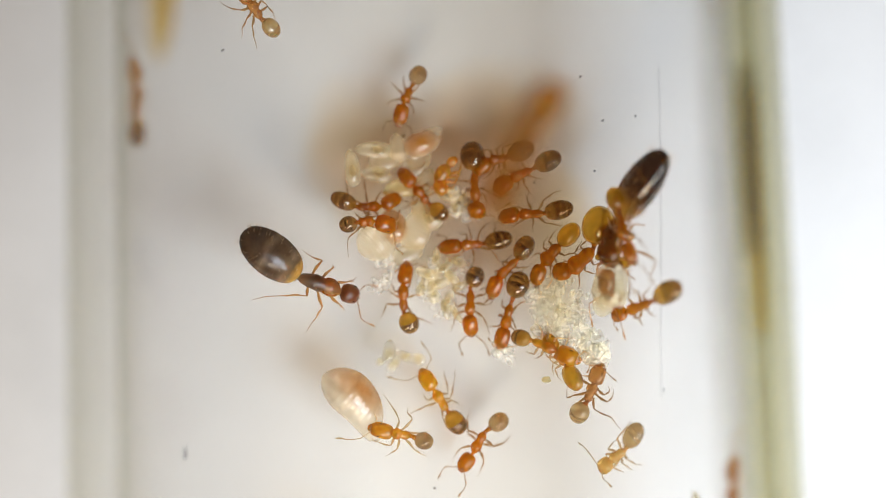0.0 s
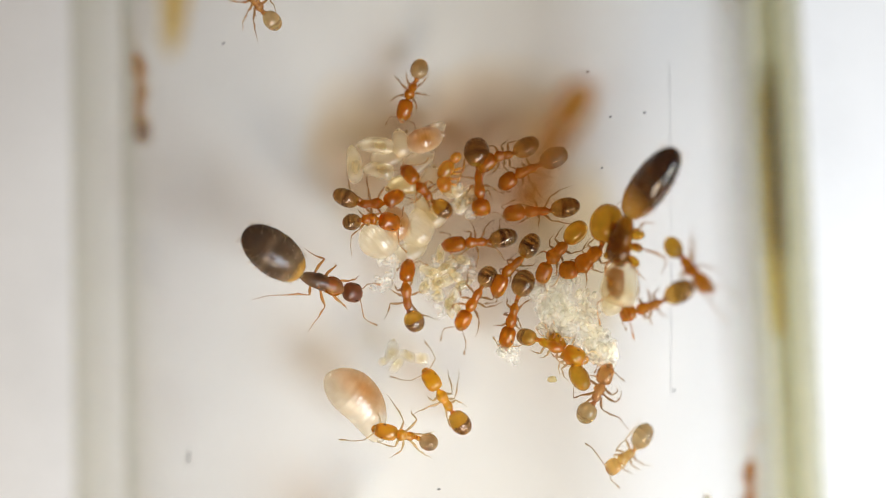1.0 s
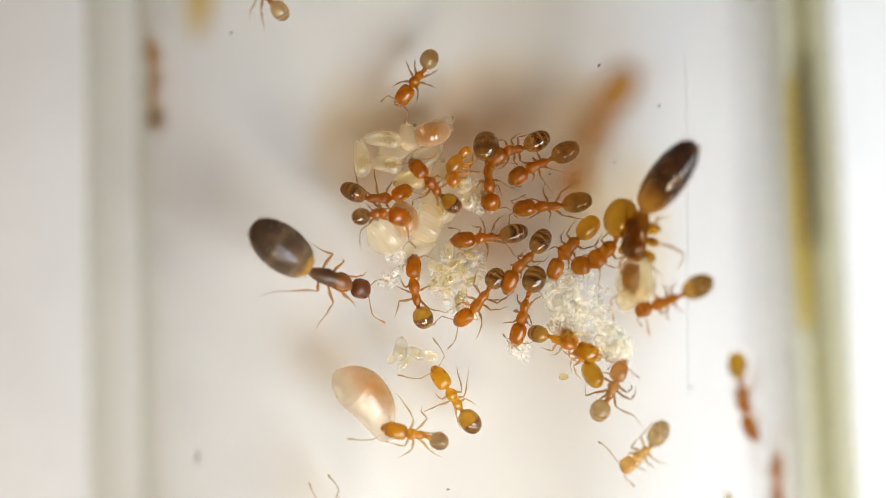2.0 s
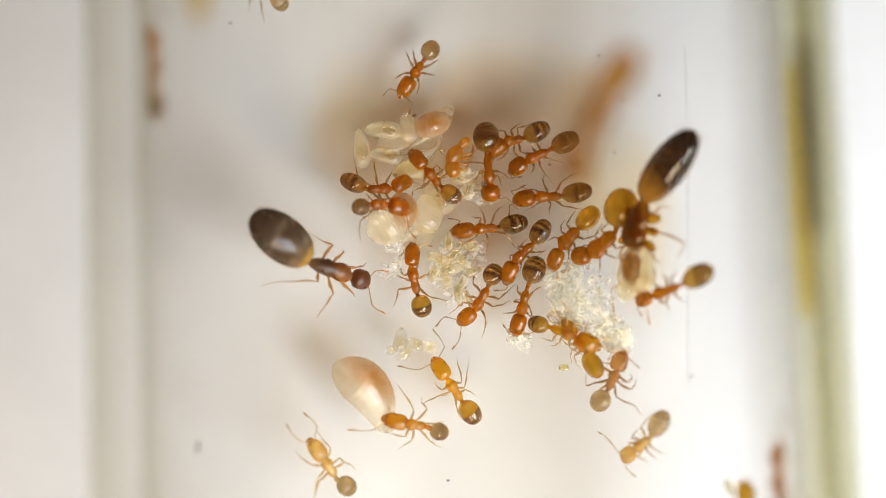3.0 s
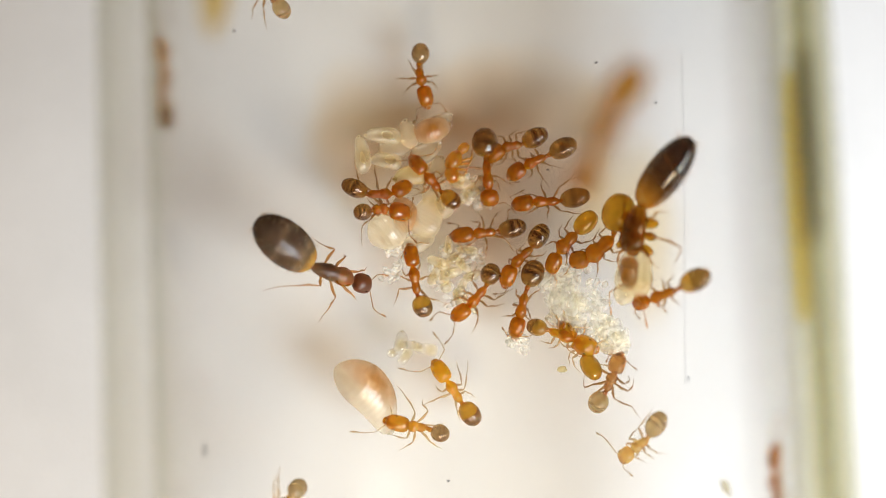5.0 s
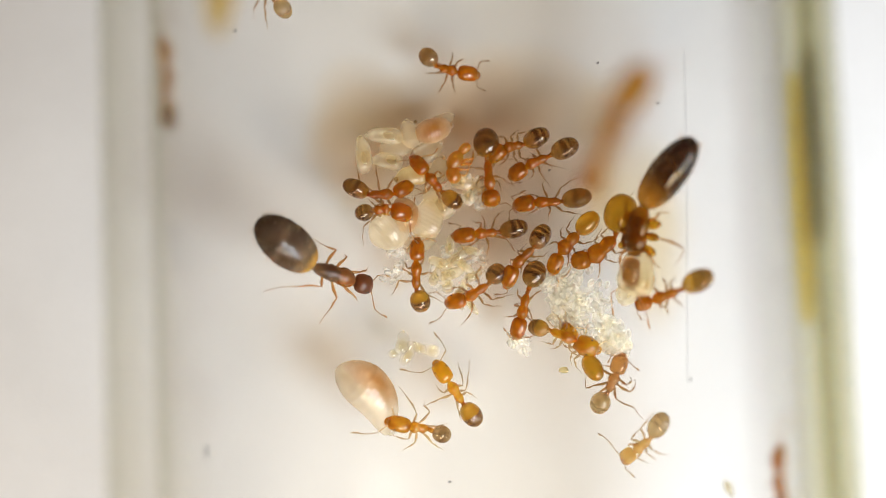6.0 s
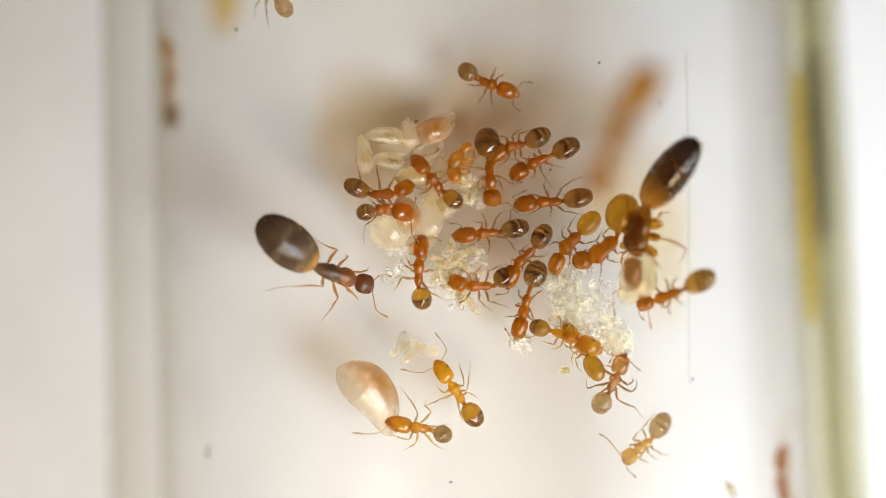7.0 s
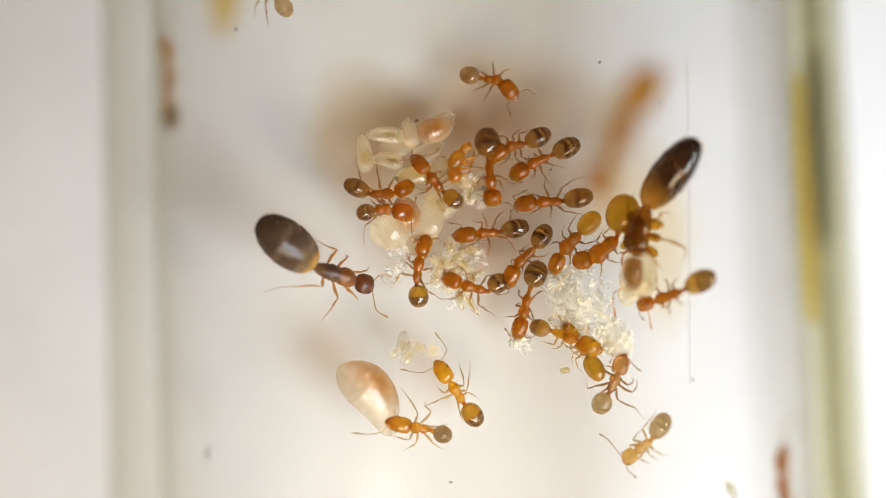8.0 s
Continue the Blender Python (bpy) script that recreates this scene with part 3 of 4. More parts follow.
        part("mandible", bm, hs, h_ob, m=mm_pose(0.46 * hl, side * 0.13 * hw, -0.06 * hw))
    fl = feelers or [rnd.uniform(30, 60), rnd.uniform(-10, 25), rnd.uniform(30, 60), rnd.uniform(-10, 25)]
    half = len(fl) // 2
    antenna(h_ob, (0.40 * hl, 0.16 * hw, 0.06 * hw), 1, fl[:half], size, limb)
    antenna(h_ob, (0.40 * hl, -0.16 * hw, 0.06 * hw), -1, fl[half:], size, limb)
    # legs
    made = []
    rows = (("front", 0.30), ("middle", 0.02), ("hind", -0.22))
    for j, side in enumerate((1, -1)):
        for i, (kind, x) in enumerate(rows):
            bends = [b + rnd.uniform(-13, 13) for b in LEG_BENDS[kind]]
            if legs and legs[j * 3 + i]:
                bends = legs[j * 3 + i]
            if hips:
                bm = bmesh.new()
                egg_shape(bm, 0.40, 0.24, 0.26, steps=10, sides=12)
                part("hip", bm, GOLDEN, ob, "golden joint between leg and trunk",
                     m=mm_pose((x + 0.03) * L, side * (0.05 + 0.125 * stout) * wide, high - 0.06, 0, 0, side * (90 + (i - 1) * 25)))
            made.append(leg(ob, (x * L, side * 0.09 * wide, high - 0.08), side, bends, size * (1.0, 0.95, 1.12)[i], limb, thick or (1.0 if not queen else 1.2)))
    tagged(ob, label, "ant" if not queen else "queen ant", "ants of the colony")
    return dict(ob=ob, head=h_ob, head_at=(neck, c, 10 + pitch, turn), gaster=g_ob, hinge=hinge, legs=made, length=L, hd=hd)


W = "amber worker ant with a brown-banded gaster, "
ANTS = {}
# workers above and round the pile of brood
ANTS["upper"] = ant("amber worker ant wandering beside the brood pile", (-1.03, 7.46), -113, 0.50, (0.33, 8, 0.58, 0.48), (0.44, -9, 0.58, 0.54), seed=2,
    legs=((62, 0.20, 40, 0.18, 25, 0.10), (98, 0.24, 112, 0.18, 120, 0.12), (158, 0.30, 172, 0.26, 176, 0.16), (60, 0.22, 45, 0.20, 30, 0.12), (104, 0.26, 122, 0.24, 126, 0.14), (140, 0.24, 160, 0.20, 165, 0.12)),
    feelers=(78, 0.30, 22, 0.32, 80, 0.28, 14, 0.30), belly=GASTER_OLIVE)
ant(W + "reaching over cream larvae", (-2.34, 4.07), 2, 0.69, (0.37, 24, 0.61, 0.46), (0.43, -26, 0.76, 0.53), seed=3,
    legs=((62, 0.37, 47, 0.11, 23, 0.08), (101, 0.34, 89, 0.35, 67, 0.26), (147, 0.49, 93, 0.29, 90, 0.48), (72, 0.21, 16, 0.14, 35, 0.12), (89, 0.17, 66, 0.14, 38, 0.16), (51, 0.22, 154, 0.18, 175, 0.15)),
    feelers=(20, 0.29, -15, 0.21, 43, 0.27, 35, 0.22))
ant("reddish worker ant standing on a round larva", (-2.67, 3.54), 3, 0.44, (0.38, -15, 0.61, 0.54), (0.30, 10, 0.51, 0.48), seed=4,
    legs=((17, 0.16, 8, 0.17, 2, 0.17), (57, 0.14, 85, 0.08, 105, 0.1), (150, 0.12, 105, 0.1, 95, 0.1), (30, 0.17, 29, 0.19, 48, 0.12), (125, 0.11, -133, 0.09, 114, 0.1), (139, 0.27, 143, 0.25, 89, 0.56)),
    feelers=(58, 0.17, 87, 0.3, 77, 0.48, 26, 0.38), lift=0.85)
ant(W + "with one feeler raised", (-0.72, 4.40), 128, 0.60, (0.35, 0, 0.58, 0.46), (0.41, 12, 0.64, 0.52), seed=5,
    legs=((119, 0.22, 162, 0.12, 147, 0.1), (107, 0.26, 62, 0.17, 69, 0.21), (167, 0.3, 152, 0.16, 155, 0.25), (91, 0.22, 161, 0.14, 113, 0.15), (100, 0.21, 85, 0.09, 74, 0.12), (100, 0.31, 89, 0.17, 100, 0.19)),
    feelers=(56, 0.36, 37, 0.71, 124, 0.49, 75, 0.26), belly=GASTER_GOLD)
ant(W + "licking the brood", (0.93, 4.54), -86, 0.84, (0.24, -3, 0.48, 0.58), (0.52, -3, 0.83, 0.77), seed=6,
    legs=((122, 0.16, 16, 0.18, 8, 0.14), (72, 0.23, 50, 0.24, 59, 0.24), (141, 0.24, 105, 0.25, 79, 0.36), (46, 0.14, 14, 0.13, 21, 0.07), (74, 0.19, 42, 0.2, 54, 0.29), (105, 0.3, 106, 0.2, 110, 0.28)),
    feelers=(101, 0.34, 28, 0.58, 58, 0.13, 114, 0.14), pitch=30)
ant(W + "half hidden behind another ant", (1.69, 5.33), -173, 0.56, (0.27, 25, 0.61, 0.50), (0.43, 15, 0.77, 0.58), size=0.72, seed=7, skin=ORANGE)
ant(W + "resting by the brood", (2.37, 4.84), -159, 0.66, (0.28, 6, 0.54, 0.51), (0.56, -1, 0.80, 0.61), seed=8,
    legs=((91, 0.17, 19, 0.12, -12, 0.14), (86, 0.22, 94, 0.19, 98, 0.33), (139, 0.16, 134, 0.09, 141, 0.36), (93, 0.13, -13, 0.11, -19, 0.23), (88, 0.19, -119, 0.2, -107, 0.13), (89, 0.25, 139, 0.12, 155, 0.1)),
    feelers=(45, 0.16, 159, 0.29, 152, 0.24, 155, 0.12))
ant(W + "resting beside the brood", (2.65, 3.68), 178, 0.74, (0.31, 4, 0.61, 0.50), (0.48, 9, 0.83, 0.58), seed=9,
    legs=((45, 0.17, 16, 0.21, 19, 0.18), (129, 0.16, 50, 0.16, 77, 0.16), (144, 0.33, 169, 0.35, 169, 0.35), (43, 0.16, 8, 0.29, 19, 0.33), (70, 0.28, 63, 0.18, 98, 0.26), (126, 0.38, 140, 0.32, 159, 0.3)),
    feelers=(18, 0.23, 75, 0.3, 54, 0.22, 162, 0.45))
ant(W + "amid the brood", (0.76, 2.90), -178, 0.64, (0.30, 2, 0.64, 0.48), (0.49, 7, 0.80, 0.56), seed=10,
    legs=((50, 0.17, 21, 0.31, 23, 0.28), (106, 0.27, 69, 0.17, 73, 0.23), (165, 0.43, 121, 0.4, 143, 0.12), (113, 0.24, 7, 0.17, 35, 0.19), (90, 0.28, 67, 0.15, 57, 0.16), (116, 0.35, 130, 0.2, 151, 0.2)),
    feelers=(130, 0.27, 111, 0.14, 137, 0.3, 20, 0.41))
ant(W + "touching another", (1.85, 2.15), -139, 0.77, (0.28, 23, 0.61, 0.50), (0.39, 14, 0.74, 0.58), seed=11,
    legs=((74, 0.12, 12, 0.12, 0, 0.09), (115, 0.17, 161, 0.15, 179, 0.16), (125, 0.16, 144, 0.22, -171, 0.2), (63, 0.15, -39, 0.13, -39, 0.13), (85, 0.1, 117, 0.12, -113, 0.17), (45, 0.18, 167, 0.15, 169, 0.18)),
    feelers=(8, 0.21, -57, 0.41, 125, 0.21, 45, 0.18))
ANTS["tender"] = ant(W + "tending the egg pile", (0.58, 0.90), -119, 0.73, (0.28, -33, 0.58, 0.48), (0.41, 10, 0.61, 0.58), seed=12, pitch=14)
ant(W + "beside the eggs", (1.80, 0.77), -105, 0.73, (0.25, -6, 0.58, 0.48), (0.61, -9, 0.76, 0.68), seed=13,
    legs=((61, 0.12, 53, 0.1, 48, 0.06), (51, 0.14, 22, 0.21, 89, 0.42), (153, 0.25, 139, 0.21, 133, 0.4), (53, 0.19, 77, 0.17, 72, 0.17), (87, 0.2, -146, 0.09, -113, 0.09), (129, 0.21, 161, 0.15, 103, 0.07)),
    feelers=(109, 0.33, 122, 0.35, 50, 0.13, 126, 0.31))
ANTS["watcher"] = ant("amber worker ant with a golden dark-tipped gaster beside the eggs", (-1.35, 1.49), 100, 0.77, (0.33, 2, 0.60, 0.46), (0.37, 11, 0.62, 0.60), seed=14,
    legs=((107, 0.16, 11, 0.17, 23, 0.12), (62, 0.18, 48, 0.15, 35, 0.14), (87, 0.41, 164, 0.25, 149, 0.22), (32, 0.26, -5, 0.17, 64, 0.11), (76, 0.27, 95, 0.15, 80, 0.18), (150, 0.4, 113, 0.33, 112, 0.37)),
    feelers=(117, 0.14, 155, 0.26, 63, 0.25, 100, 0.28), belly=GASTER_GOLD)
ant("bright orange worker ant below the egg pile", (2.98, -0.07), -23, 0.73, (0.38, -3, 0.61, 0.56), (0.37, 8, 0.58, 0.50), size=0.72, seed=15, skin=YELLOW, belly=GASTER_GOLD, lift=0.15)
ant("orange worker ant with a golden gaster under another", (3.45, -0.43), 122, 0.44, (0.33, 7, 0.55, 0.46), (0.42, -1, 0.76, 0.55), size=0.72, seed=16, skin=YELLOW, belly=GOLDEN)
ant("light brown worker ant with a round tan gaster", (4.38, -1.39), 59, 0.54, (0.27, 13, 0.52, 0.50), (0.40, -7, 0.60, 0.58), seed=17,
    legs=((89, 0.4, 66, 0.15, 175, 0.14), (135, 0.53, 135, 0.32, 37, 0.36), (157, 0.32, 144, 0.16, 133, 0.15), (89, 0.3, 11, 0.12, -77, 0.18), (85, 0.48, -3, 0.14, -43, 0.22), (136, 0.3, 86, 0.5, 120, 0.39)),
    feelers=(100, 0.22, 169, 0.25, 109, 0.26, 114, 0.3), skin=TAWNY, belly=GASTER_PALE)
ant("pale worker ant alone on the glass", (5.22, -3.06), -145, 0.54, (0.29, -5, 0.48, 0.46), (0.52, 16, 0.76, 0.55), seed=18,
    legs=((24, 0.2, 108, 0.14, 95, 0.11), (92, 0.15, 87, 0.14, 77, 0.09), (116, 0.17, 103, 0.21, 140, 0.2), (47, 0.23, 2, 0.12, -22, 0.11), (52, 0.3, 147, 0.18, 168, 0.21), (114, 0.33, 155, 0.26, 155, 0.35)),
    feelers=(79, 0.21, 105, 0.3, 81, 0.57, 47, 0.52), skin=PALE, belly=GASTER_PALE)
ant("bright yellow worker ant with a dark-tipped gaster", (-0.31, -1.55), 121, 0.66, (0.36, 1, 0.62, 0.50), (0.43, 4, 0.72, 0.60), seed=19,
    legs=((96, 0.2, 21, 0.16, -6, 0.14), (76, 0.39, 83, 0.31, 85, 0.23), (157, 0.29, 163, 0.23, 167, 0.18), (128, 0.24, 21, 0.53, 27, 0.16), (124, 0.2, 45, 0.4, 39, 0.48), (92, 0.18, 151, 0.2, 158, 0.22)),
    feelers=(84, 0.4, 45, 0.67, 63, 0.4, 2, 0.65), skin=YELLOW, belly=GASTER_GOLD)
ant("amber worker ant holding a big larva", (-1.64, -2.42), 169, 0.53, (0.28, -5, 0.62, 0.47), (0.42, -11, 0.52, 0.50), seed=20,
    legs=((75, 0.26, -4, 0.31, -13, 0.22), (86, 0.32, 48, 0.19, 44, 0.21), (141, 0.43, 156, 0.24, 163, 0.26), (102, 0.28, 53, 0.54, 44, 0.34), (125, 0.47, 41, 0.21, 96, 0.19), (177, 0.39, 163, 0.22, 158, 0.2)),
    feelers=(47, 0.39, 14, 0.71, 102, 0.2, 51, 0.24), skin=HONEYED, belly=GASTER_OLIVE, lift=0.70)
ant("amber worker ant carrying a pale larva", (6.43, 0.87), -166, 0.86, (0.38, -6, 0.56, 0.45), (0.72, 4, 0.93, 0.61), seed=21,
    legs=((86, 0.15, -176, 0.08, -84, 0.1), (71, 0.22, 57, 0.15, 9, 0.07), (130, 0.14, 94, 0.11, 72, 0.09), (76, 0.26, 90, 0.32, 56, 0.25), (119, 0.27, 38, 0.21, 31, 0.2), (106, 0.19, 119, 0.11, 89, 0.13)),
    feelers=(85, 0.18, 115, 0.19, 124, 0.25, 151, 0.33), skin=ORANGE, belly=GASTER_GOLD, lift=0.2)
ant("pale amber worker ant beside the dark queen", (3.24, 2.48), -137, 0.71, (0.35, 17, 0.58, 0.48), (0.42, -2, 0.76, 0.58), size=0.72, seed=22, stout=1.4, skin=ORANGE, belly=GOLDEN)
ant("orange worker ant climbing on the dark queen", (4.36, 2.23), -145, 0.91, (0.30, -36, 0.58, 0.54), (0.72, 31, 1.04, 0.95), size=0.72, seed=23, stout=1.7, skin=ORANGE, belly=GOLDEN, lift=0.2)
ant("brown worker ant at the far side of the brood", (-5.92, 9.45), 138, 0.53, (0.30, -8, 0.61, 0.50), (0.41, 7, 0.58, 0.51), seed=24, skin=TAWNY, belly=GASTER_PALE)
ant("rust-coloured worker ant climbing the glass wall", (-12.0, 5.85), 90, 0.62, (0.36, 2, 0.56, 0.42), (0.46, 3, 0.66, 0.48), seed=25, skin=TAWNY, stout=1.4)
ant("rust-coloured worker ant low on the glass wall", (10.85, -3.65), 92, 0.62, (0.36, 2, 0.56, 0.42), (0.46, 3, 0.66, 0.48), seed=26, skin=ORANGE)
ant("rust-coloured worker ant high on the glass wall", (10.4, 9.3), -88, 0.62, (0.36, 2, 0.56, 0.42), (0.46, 3, 0.66, 0.48), seed=27, skin=ORANGE)
ANTS["visitor"] = ant("light brown worker ant exploring the glass", (-4.28, -3.50), 154, 0.57, (0.30, 1, 0.60, 0.48), (0.45, -5, 0.58, 0.54), seed=28, skin=PALE, belly=GASTER_PALE)
ANTS["leaver"] = ant("amber worker ant walking away from the brood", (0.80, -2.76), -121, 0.65, (0.36, -7, 0.54, 0.48), (0.51, -25, 0.60, 0.54), seed=29, belly=GASTER_OLIVE)
ANTS["runner"] = ant("rust-coloured worker ant running down the glass", (7.9, 1.83), -39, 0.66, (0.37, -2, 0.56, 0.44), (0.48, -2, 0.62, 0.52), seed=30, skin=ORANGE, belly=GOLDEN)
ant("golden-brown worker ant hanging from the upper glass", (19.77, 3.48), 120, 0.95, (0.42, 4, 0.80, 0.70), (0.44, -6, 0.72, 0.56), seed=34, skin=SHADED, belly=SHADED, size=0.8, stout=1.7)
# queens
ant("large queen ant with a dark brown gaster and amber legs", (-4.00, 1.82), -19, 1.28, (0.33, 10, 0.58, 0.55), (1.06, -17, 1.98, 1.22), skin=QUEEN_SKIN, belly=QUEEN_GASTER, plates=ORANGE,
    queen=True, name="queen_ant", size=1.45, high=0.48, seed=31, feelers=(48, 0.29, 8, 0.66, 73, 0.57, 13, 0.69),
    legs=((25, 0.41, 29, 0.28, 43, 0.31), (65, 0.41, 43, 0.16, 61, 0.14), (74, 0.55, 178, 0.21, 150, 0.35), (27, 0.39, 6, 0.19, 1, 0.24), (60, 0.49, 96, 0.32, 95, 0.44), (87, 0.28, 163, 0.61, 154, 0.94)))
ant("large dark queen ant crowded by workers", (5.77, 2.60), -106, 1.32, (0.45, 1, 0.80, 0.52), (1.17, -32, 2.26, 1.04), skin=QUEEN_DARK, belly=QUEEN_GASTER_GOLD, face=QUEEN_DARK, stout=1.5, thick=1.5, hips=True,
    queen=True, name="queen_ant", size=1.45, high=0.48, seed=32, lift=0.25,
    legs=((62, 0.40, 25, 0.18, 12, 0.15), (86, 0.45, 82, 0.80, -38, 0.60), (112, 0.36, -165, 0.18, 95, 0.16), (40, 0.40, 20, 0.3, 10, 0.3), (90, 0.42, 120, 0.3, 150, 0.3), (110, 0.4, 150, 0.3, 170, 0.3)))


# ---- brood ----
def larva(label, at, heading, length, width, mat, bend=0.25, taper=0.38, lift=0.0, segments=11, name="larva", flat=0.86, blunt=3.8):
    """A legless grub: fat behind, tapered to a bent head, with folds round its body and food showing inside."""
    ob = new(name)
    ob.empty_display_size = 0.0005
    ob.matrix_basis = on_floor(at[0], at[1], heading, lift)

    def skin(n, ripple):
        bm = bmesh.new()
        rings = []
        for i in range(n + 1):
            u = 0.5 - 0.5 * math.cos(math.pi * (0.02 + 0.96 * i / n))
            r = (1 - abs(2 * u - 1) ** blunt) ** 0.5 * (1 - taper * max(u - 0.30, 0) ** 1.1) * width / 2
            y = bend * length * 1.4 * max(u - 0.35, 0) ** 2
            fold = 1 + ripple * math.cos(2 * math.pi * u * segments)
            rings.append(((u - 0.5) * length, y, max(r * flat, 0.05 * width), r * fold, r * fold * flat))
        body(bm, rings, 20)
        return bm

    part("skin", skin(66, 0.012), mat, ob)
    bm = bmesh.new()
    ball(bm, (0.47 * length, bend * length * 0.55, width * 0.14), width * 0.13 * (1.15 - taper * 0.5))
    part("head", bm, mat, ob)
    tagged(ob, label, "larva", "brood")
    return ob


larva("large pinkish cream larva with glossy skin", (-2.83, -1.46), -40, 2.35, 1.32, BIG_LARVA, bend=-0.34, taper=0.36, segments=13, blunt=2.7)
larva("small pinkish larva with a shiny skin", (-0.66, 5.90), 12, 1.10, 0.74, PINK_LARVA, bend=0.1, taper=0.2, blunt=2.3)
larva("round pale larva under a worker ant", (-2.10, 3.10), 40, 1.18, 1.18, LARVA, bend=0.02, taper=0.1, flat=0.62, blunt=2.1)
larva("reddish larva under a worker ant", (-1.55, 3.52), 100, 1.05, 0.80, PINK_LARVA, bend=0.1, taper=0.2, flat=0.5, blunt=2.4)
larva("cream larva standing on its tail", (-2.76, 5.22), 92, 1.08, 0.48, CREAM, bend=0.06, flat=0.6)
larva("cream larva with an olive gut", (-2.08, 5.78), 172, 1.10, 0.50, CREAM, bend=0.10, flat=0.6)
larva("pale larva lying near the small pink one", (-1.36, 5.83), 95, 0.85, 0.55, LARVA, bend=0.05, flat=0.5)
larva("pale larva in the middle of the brood", (-1.75, 5.42), 10, 1.00, 0.60, LARVA, bend=0.10, flat=0.35)
larva("pale larva near the curled pupa", (-0.85, 5.30), 30, 1.05, 0.62, LARVA, bend=0.10, flat=0.35)
larva("pale larva peeping out behind the pink one", (-0.36, 6.22), 20, 0.70, 0.42, LARVA, bend=0.10, flat=0.5)
larva("cream larva lying beside an ant", (-2.02, 5.08), 165, 0.92, 0.50, CREAM, bend=0.20, flat=0.5)
larva("yellowish larva between two ants", (-1.30, 4.66), 185, 1.05, 0.62, YOLK, bend=0.15, flat=0.45)
larva("pale larva under the upper workers", (-0.55, 4.75), 60, 0.90, 0.55, LARVA, bend=0.15, flat=0.35)
larva("white larva in the brood pile", (-0.88, 3.42), 60, 1.30, 0.95, LARVA, bend=0.10, flat=0.42, blunt=2.5)
larva("white larva beside the round one", (-0.55, 3.85), 130, 1.05, 0.75, CREAM, bend=0.10, flat=0.42)
larva("white larva below the brood pile", (-1.15, 2.70), 20, 1.00, 0.60, LARVA, bend=0.10, flat=0.4)
larva("white larva among the workers", (0.45, 4.12), 40, 0.85, 0.46, CREAM, bend=0.20, flat=0.5)
larva("white larva beneath a worker ant", (0.15, 4.40), -20, 0.75, 0.46, CREAM, bend=0.20, flat=0.5)
larva("pale larva in a worker ant's jaws", (5.77, 1.51), 80, 1.30, 1.05, CREAM, bend=0.10, lift=0.5)
larva("pale larva held against the glass", (5.33, 1.02), 20, 1.00, 0.60, CREAM, bend=0.10, lift=0.4)
for s, y, h, l, wd in ((-1.78, -0.12, 75, 0.62, 0.36), (-1.60, -0.42, 50, 0.72, 0.26), (-1.36, -0.24, 150, 0.55, 0.26), (-0.98, -0.34, 160, 0.52, 0.32), (-2.02, -0.38, 20, 0.34, 0.22)):
    larva("tiny white larva in a small group on the glass", (s, y), h, l * 1.1, wd * 1.2, JELLY, bend=0.10, flat=0.6)
for s, y, h, l, wd in ((-0.10, 2.25, 30, 0.80, 0.30), (0.10, 2.00, -50, 0.65, 0.28), (-0.45, 1.55, 100, 0.65, 0.30), (0.02, 1.35, 60, 0.65, 0.28), (0.22, 0.90, -60, 0.72, 0.22), (-0.10, 1.05, -80, 0.6, 0.24), (0.35, 1.7, 20, 0.55, 0.26),
                       (-0.60, 2.10, 150, 0.70, 0.34), (-0.25, 1.80, 10, 0.70, 0.34), (-0.75, 1.75, 60, 0.60, 0.30), (0.25, 2.45, 160, 0.65, 0.26), (-0.30, 2.60, 80, 0.60, 0.26)):
    larva("slim white larva in the egg pile", (s, y), h, l, wd, CREAM, bend=0.10, lift=0.08, flat=0.7)


def pupa(label, at, heading):
    """A curled orange pupa: head, trunk and gaster in an arc with the legs folded against it."""
    ob = new("pupa")
    ob.empty_display_size = 0.0005
    ob.matrix_basis = on_floor(at[0], at[1], heading, 0.0)
    bm = bmesh.new()
    egg_shape(bm, 0.62, 0.44, 0.42)
    part("trunk", bm, PUPA, ob, m=mm_pose(0, 0, 0.26, 0, 0, 6))
    bm = bmesh.new()
    egg_shape(bm, 0.50, 0.42, 0.40)
    part("head", bm, PUPA, ob, m=mm_pose(-0.36, -0.20, 0.26, 0, 0, 50))
    bm = bmesh.new()
    egg_shape(bm, 0.40, 0.30, 0.30, grooves=(0.3, 0.6))
    part("gaster", bm, PUPA, ob, m=mm_pose(0.44, -0.02, 0.26, 0, 0, -12))
    for x, a in ((-0.30, -70), (-0.18, -58), (-0.02, -50), (0.10, -40)):
        bm = bmesh.new()
        d = Vector((math.cos(radians(a)), math.sin(radians(a)), 0))
        e = Vector((math.cos(radians(a + 80)), math.sin(radians(a + 80)), -0.1))
        tube(bm, [(0, 0, 0), d * 0.18, d * 0.34, d * 0.36 + e * 0.12, d * 0.36 + e * 0.26], [0.04, 0.045, 0.03, 0.028, 0.014], 7)
        part("leg", bm, PUPA, ob, m=mm_pose(x, -0.16, 0.22))
    tagged(ob, label, "pupa", "brood")


pupa("curled orange pupa among the workers", (-0.06, 5.02), 52)


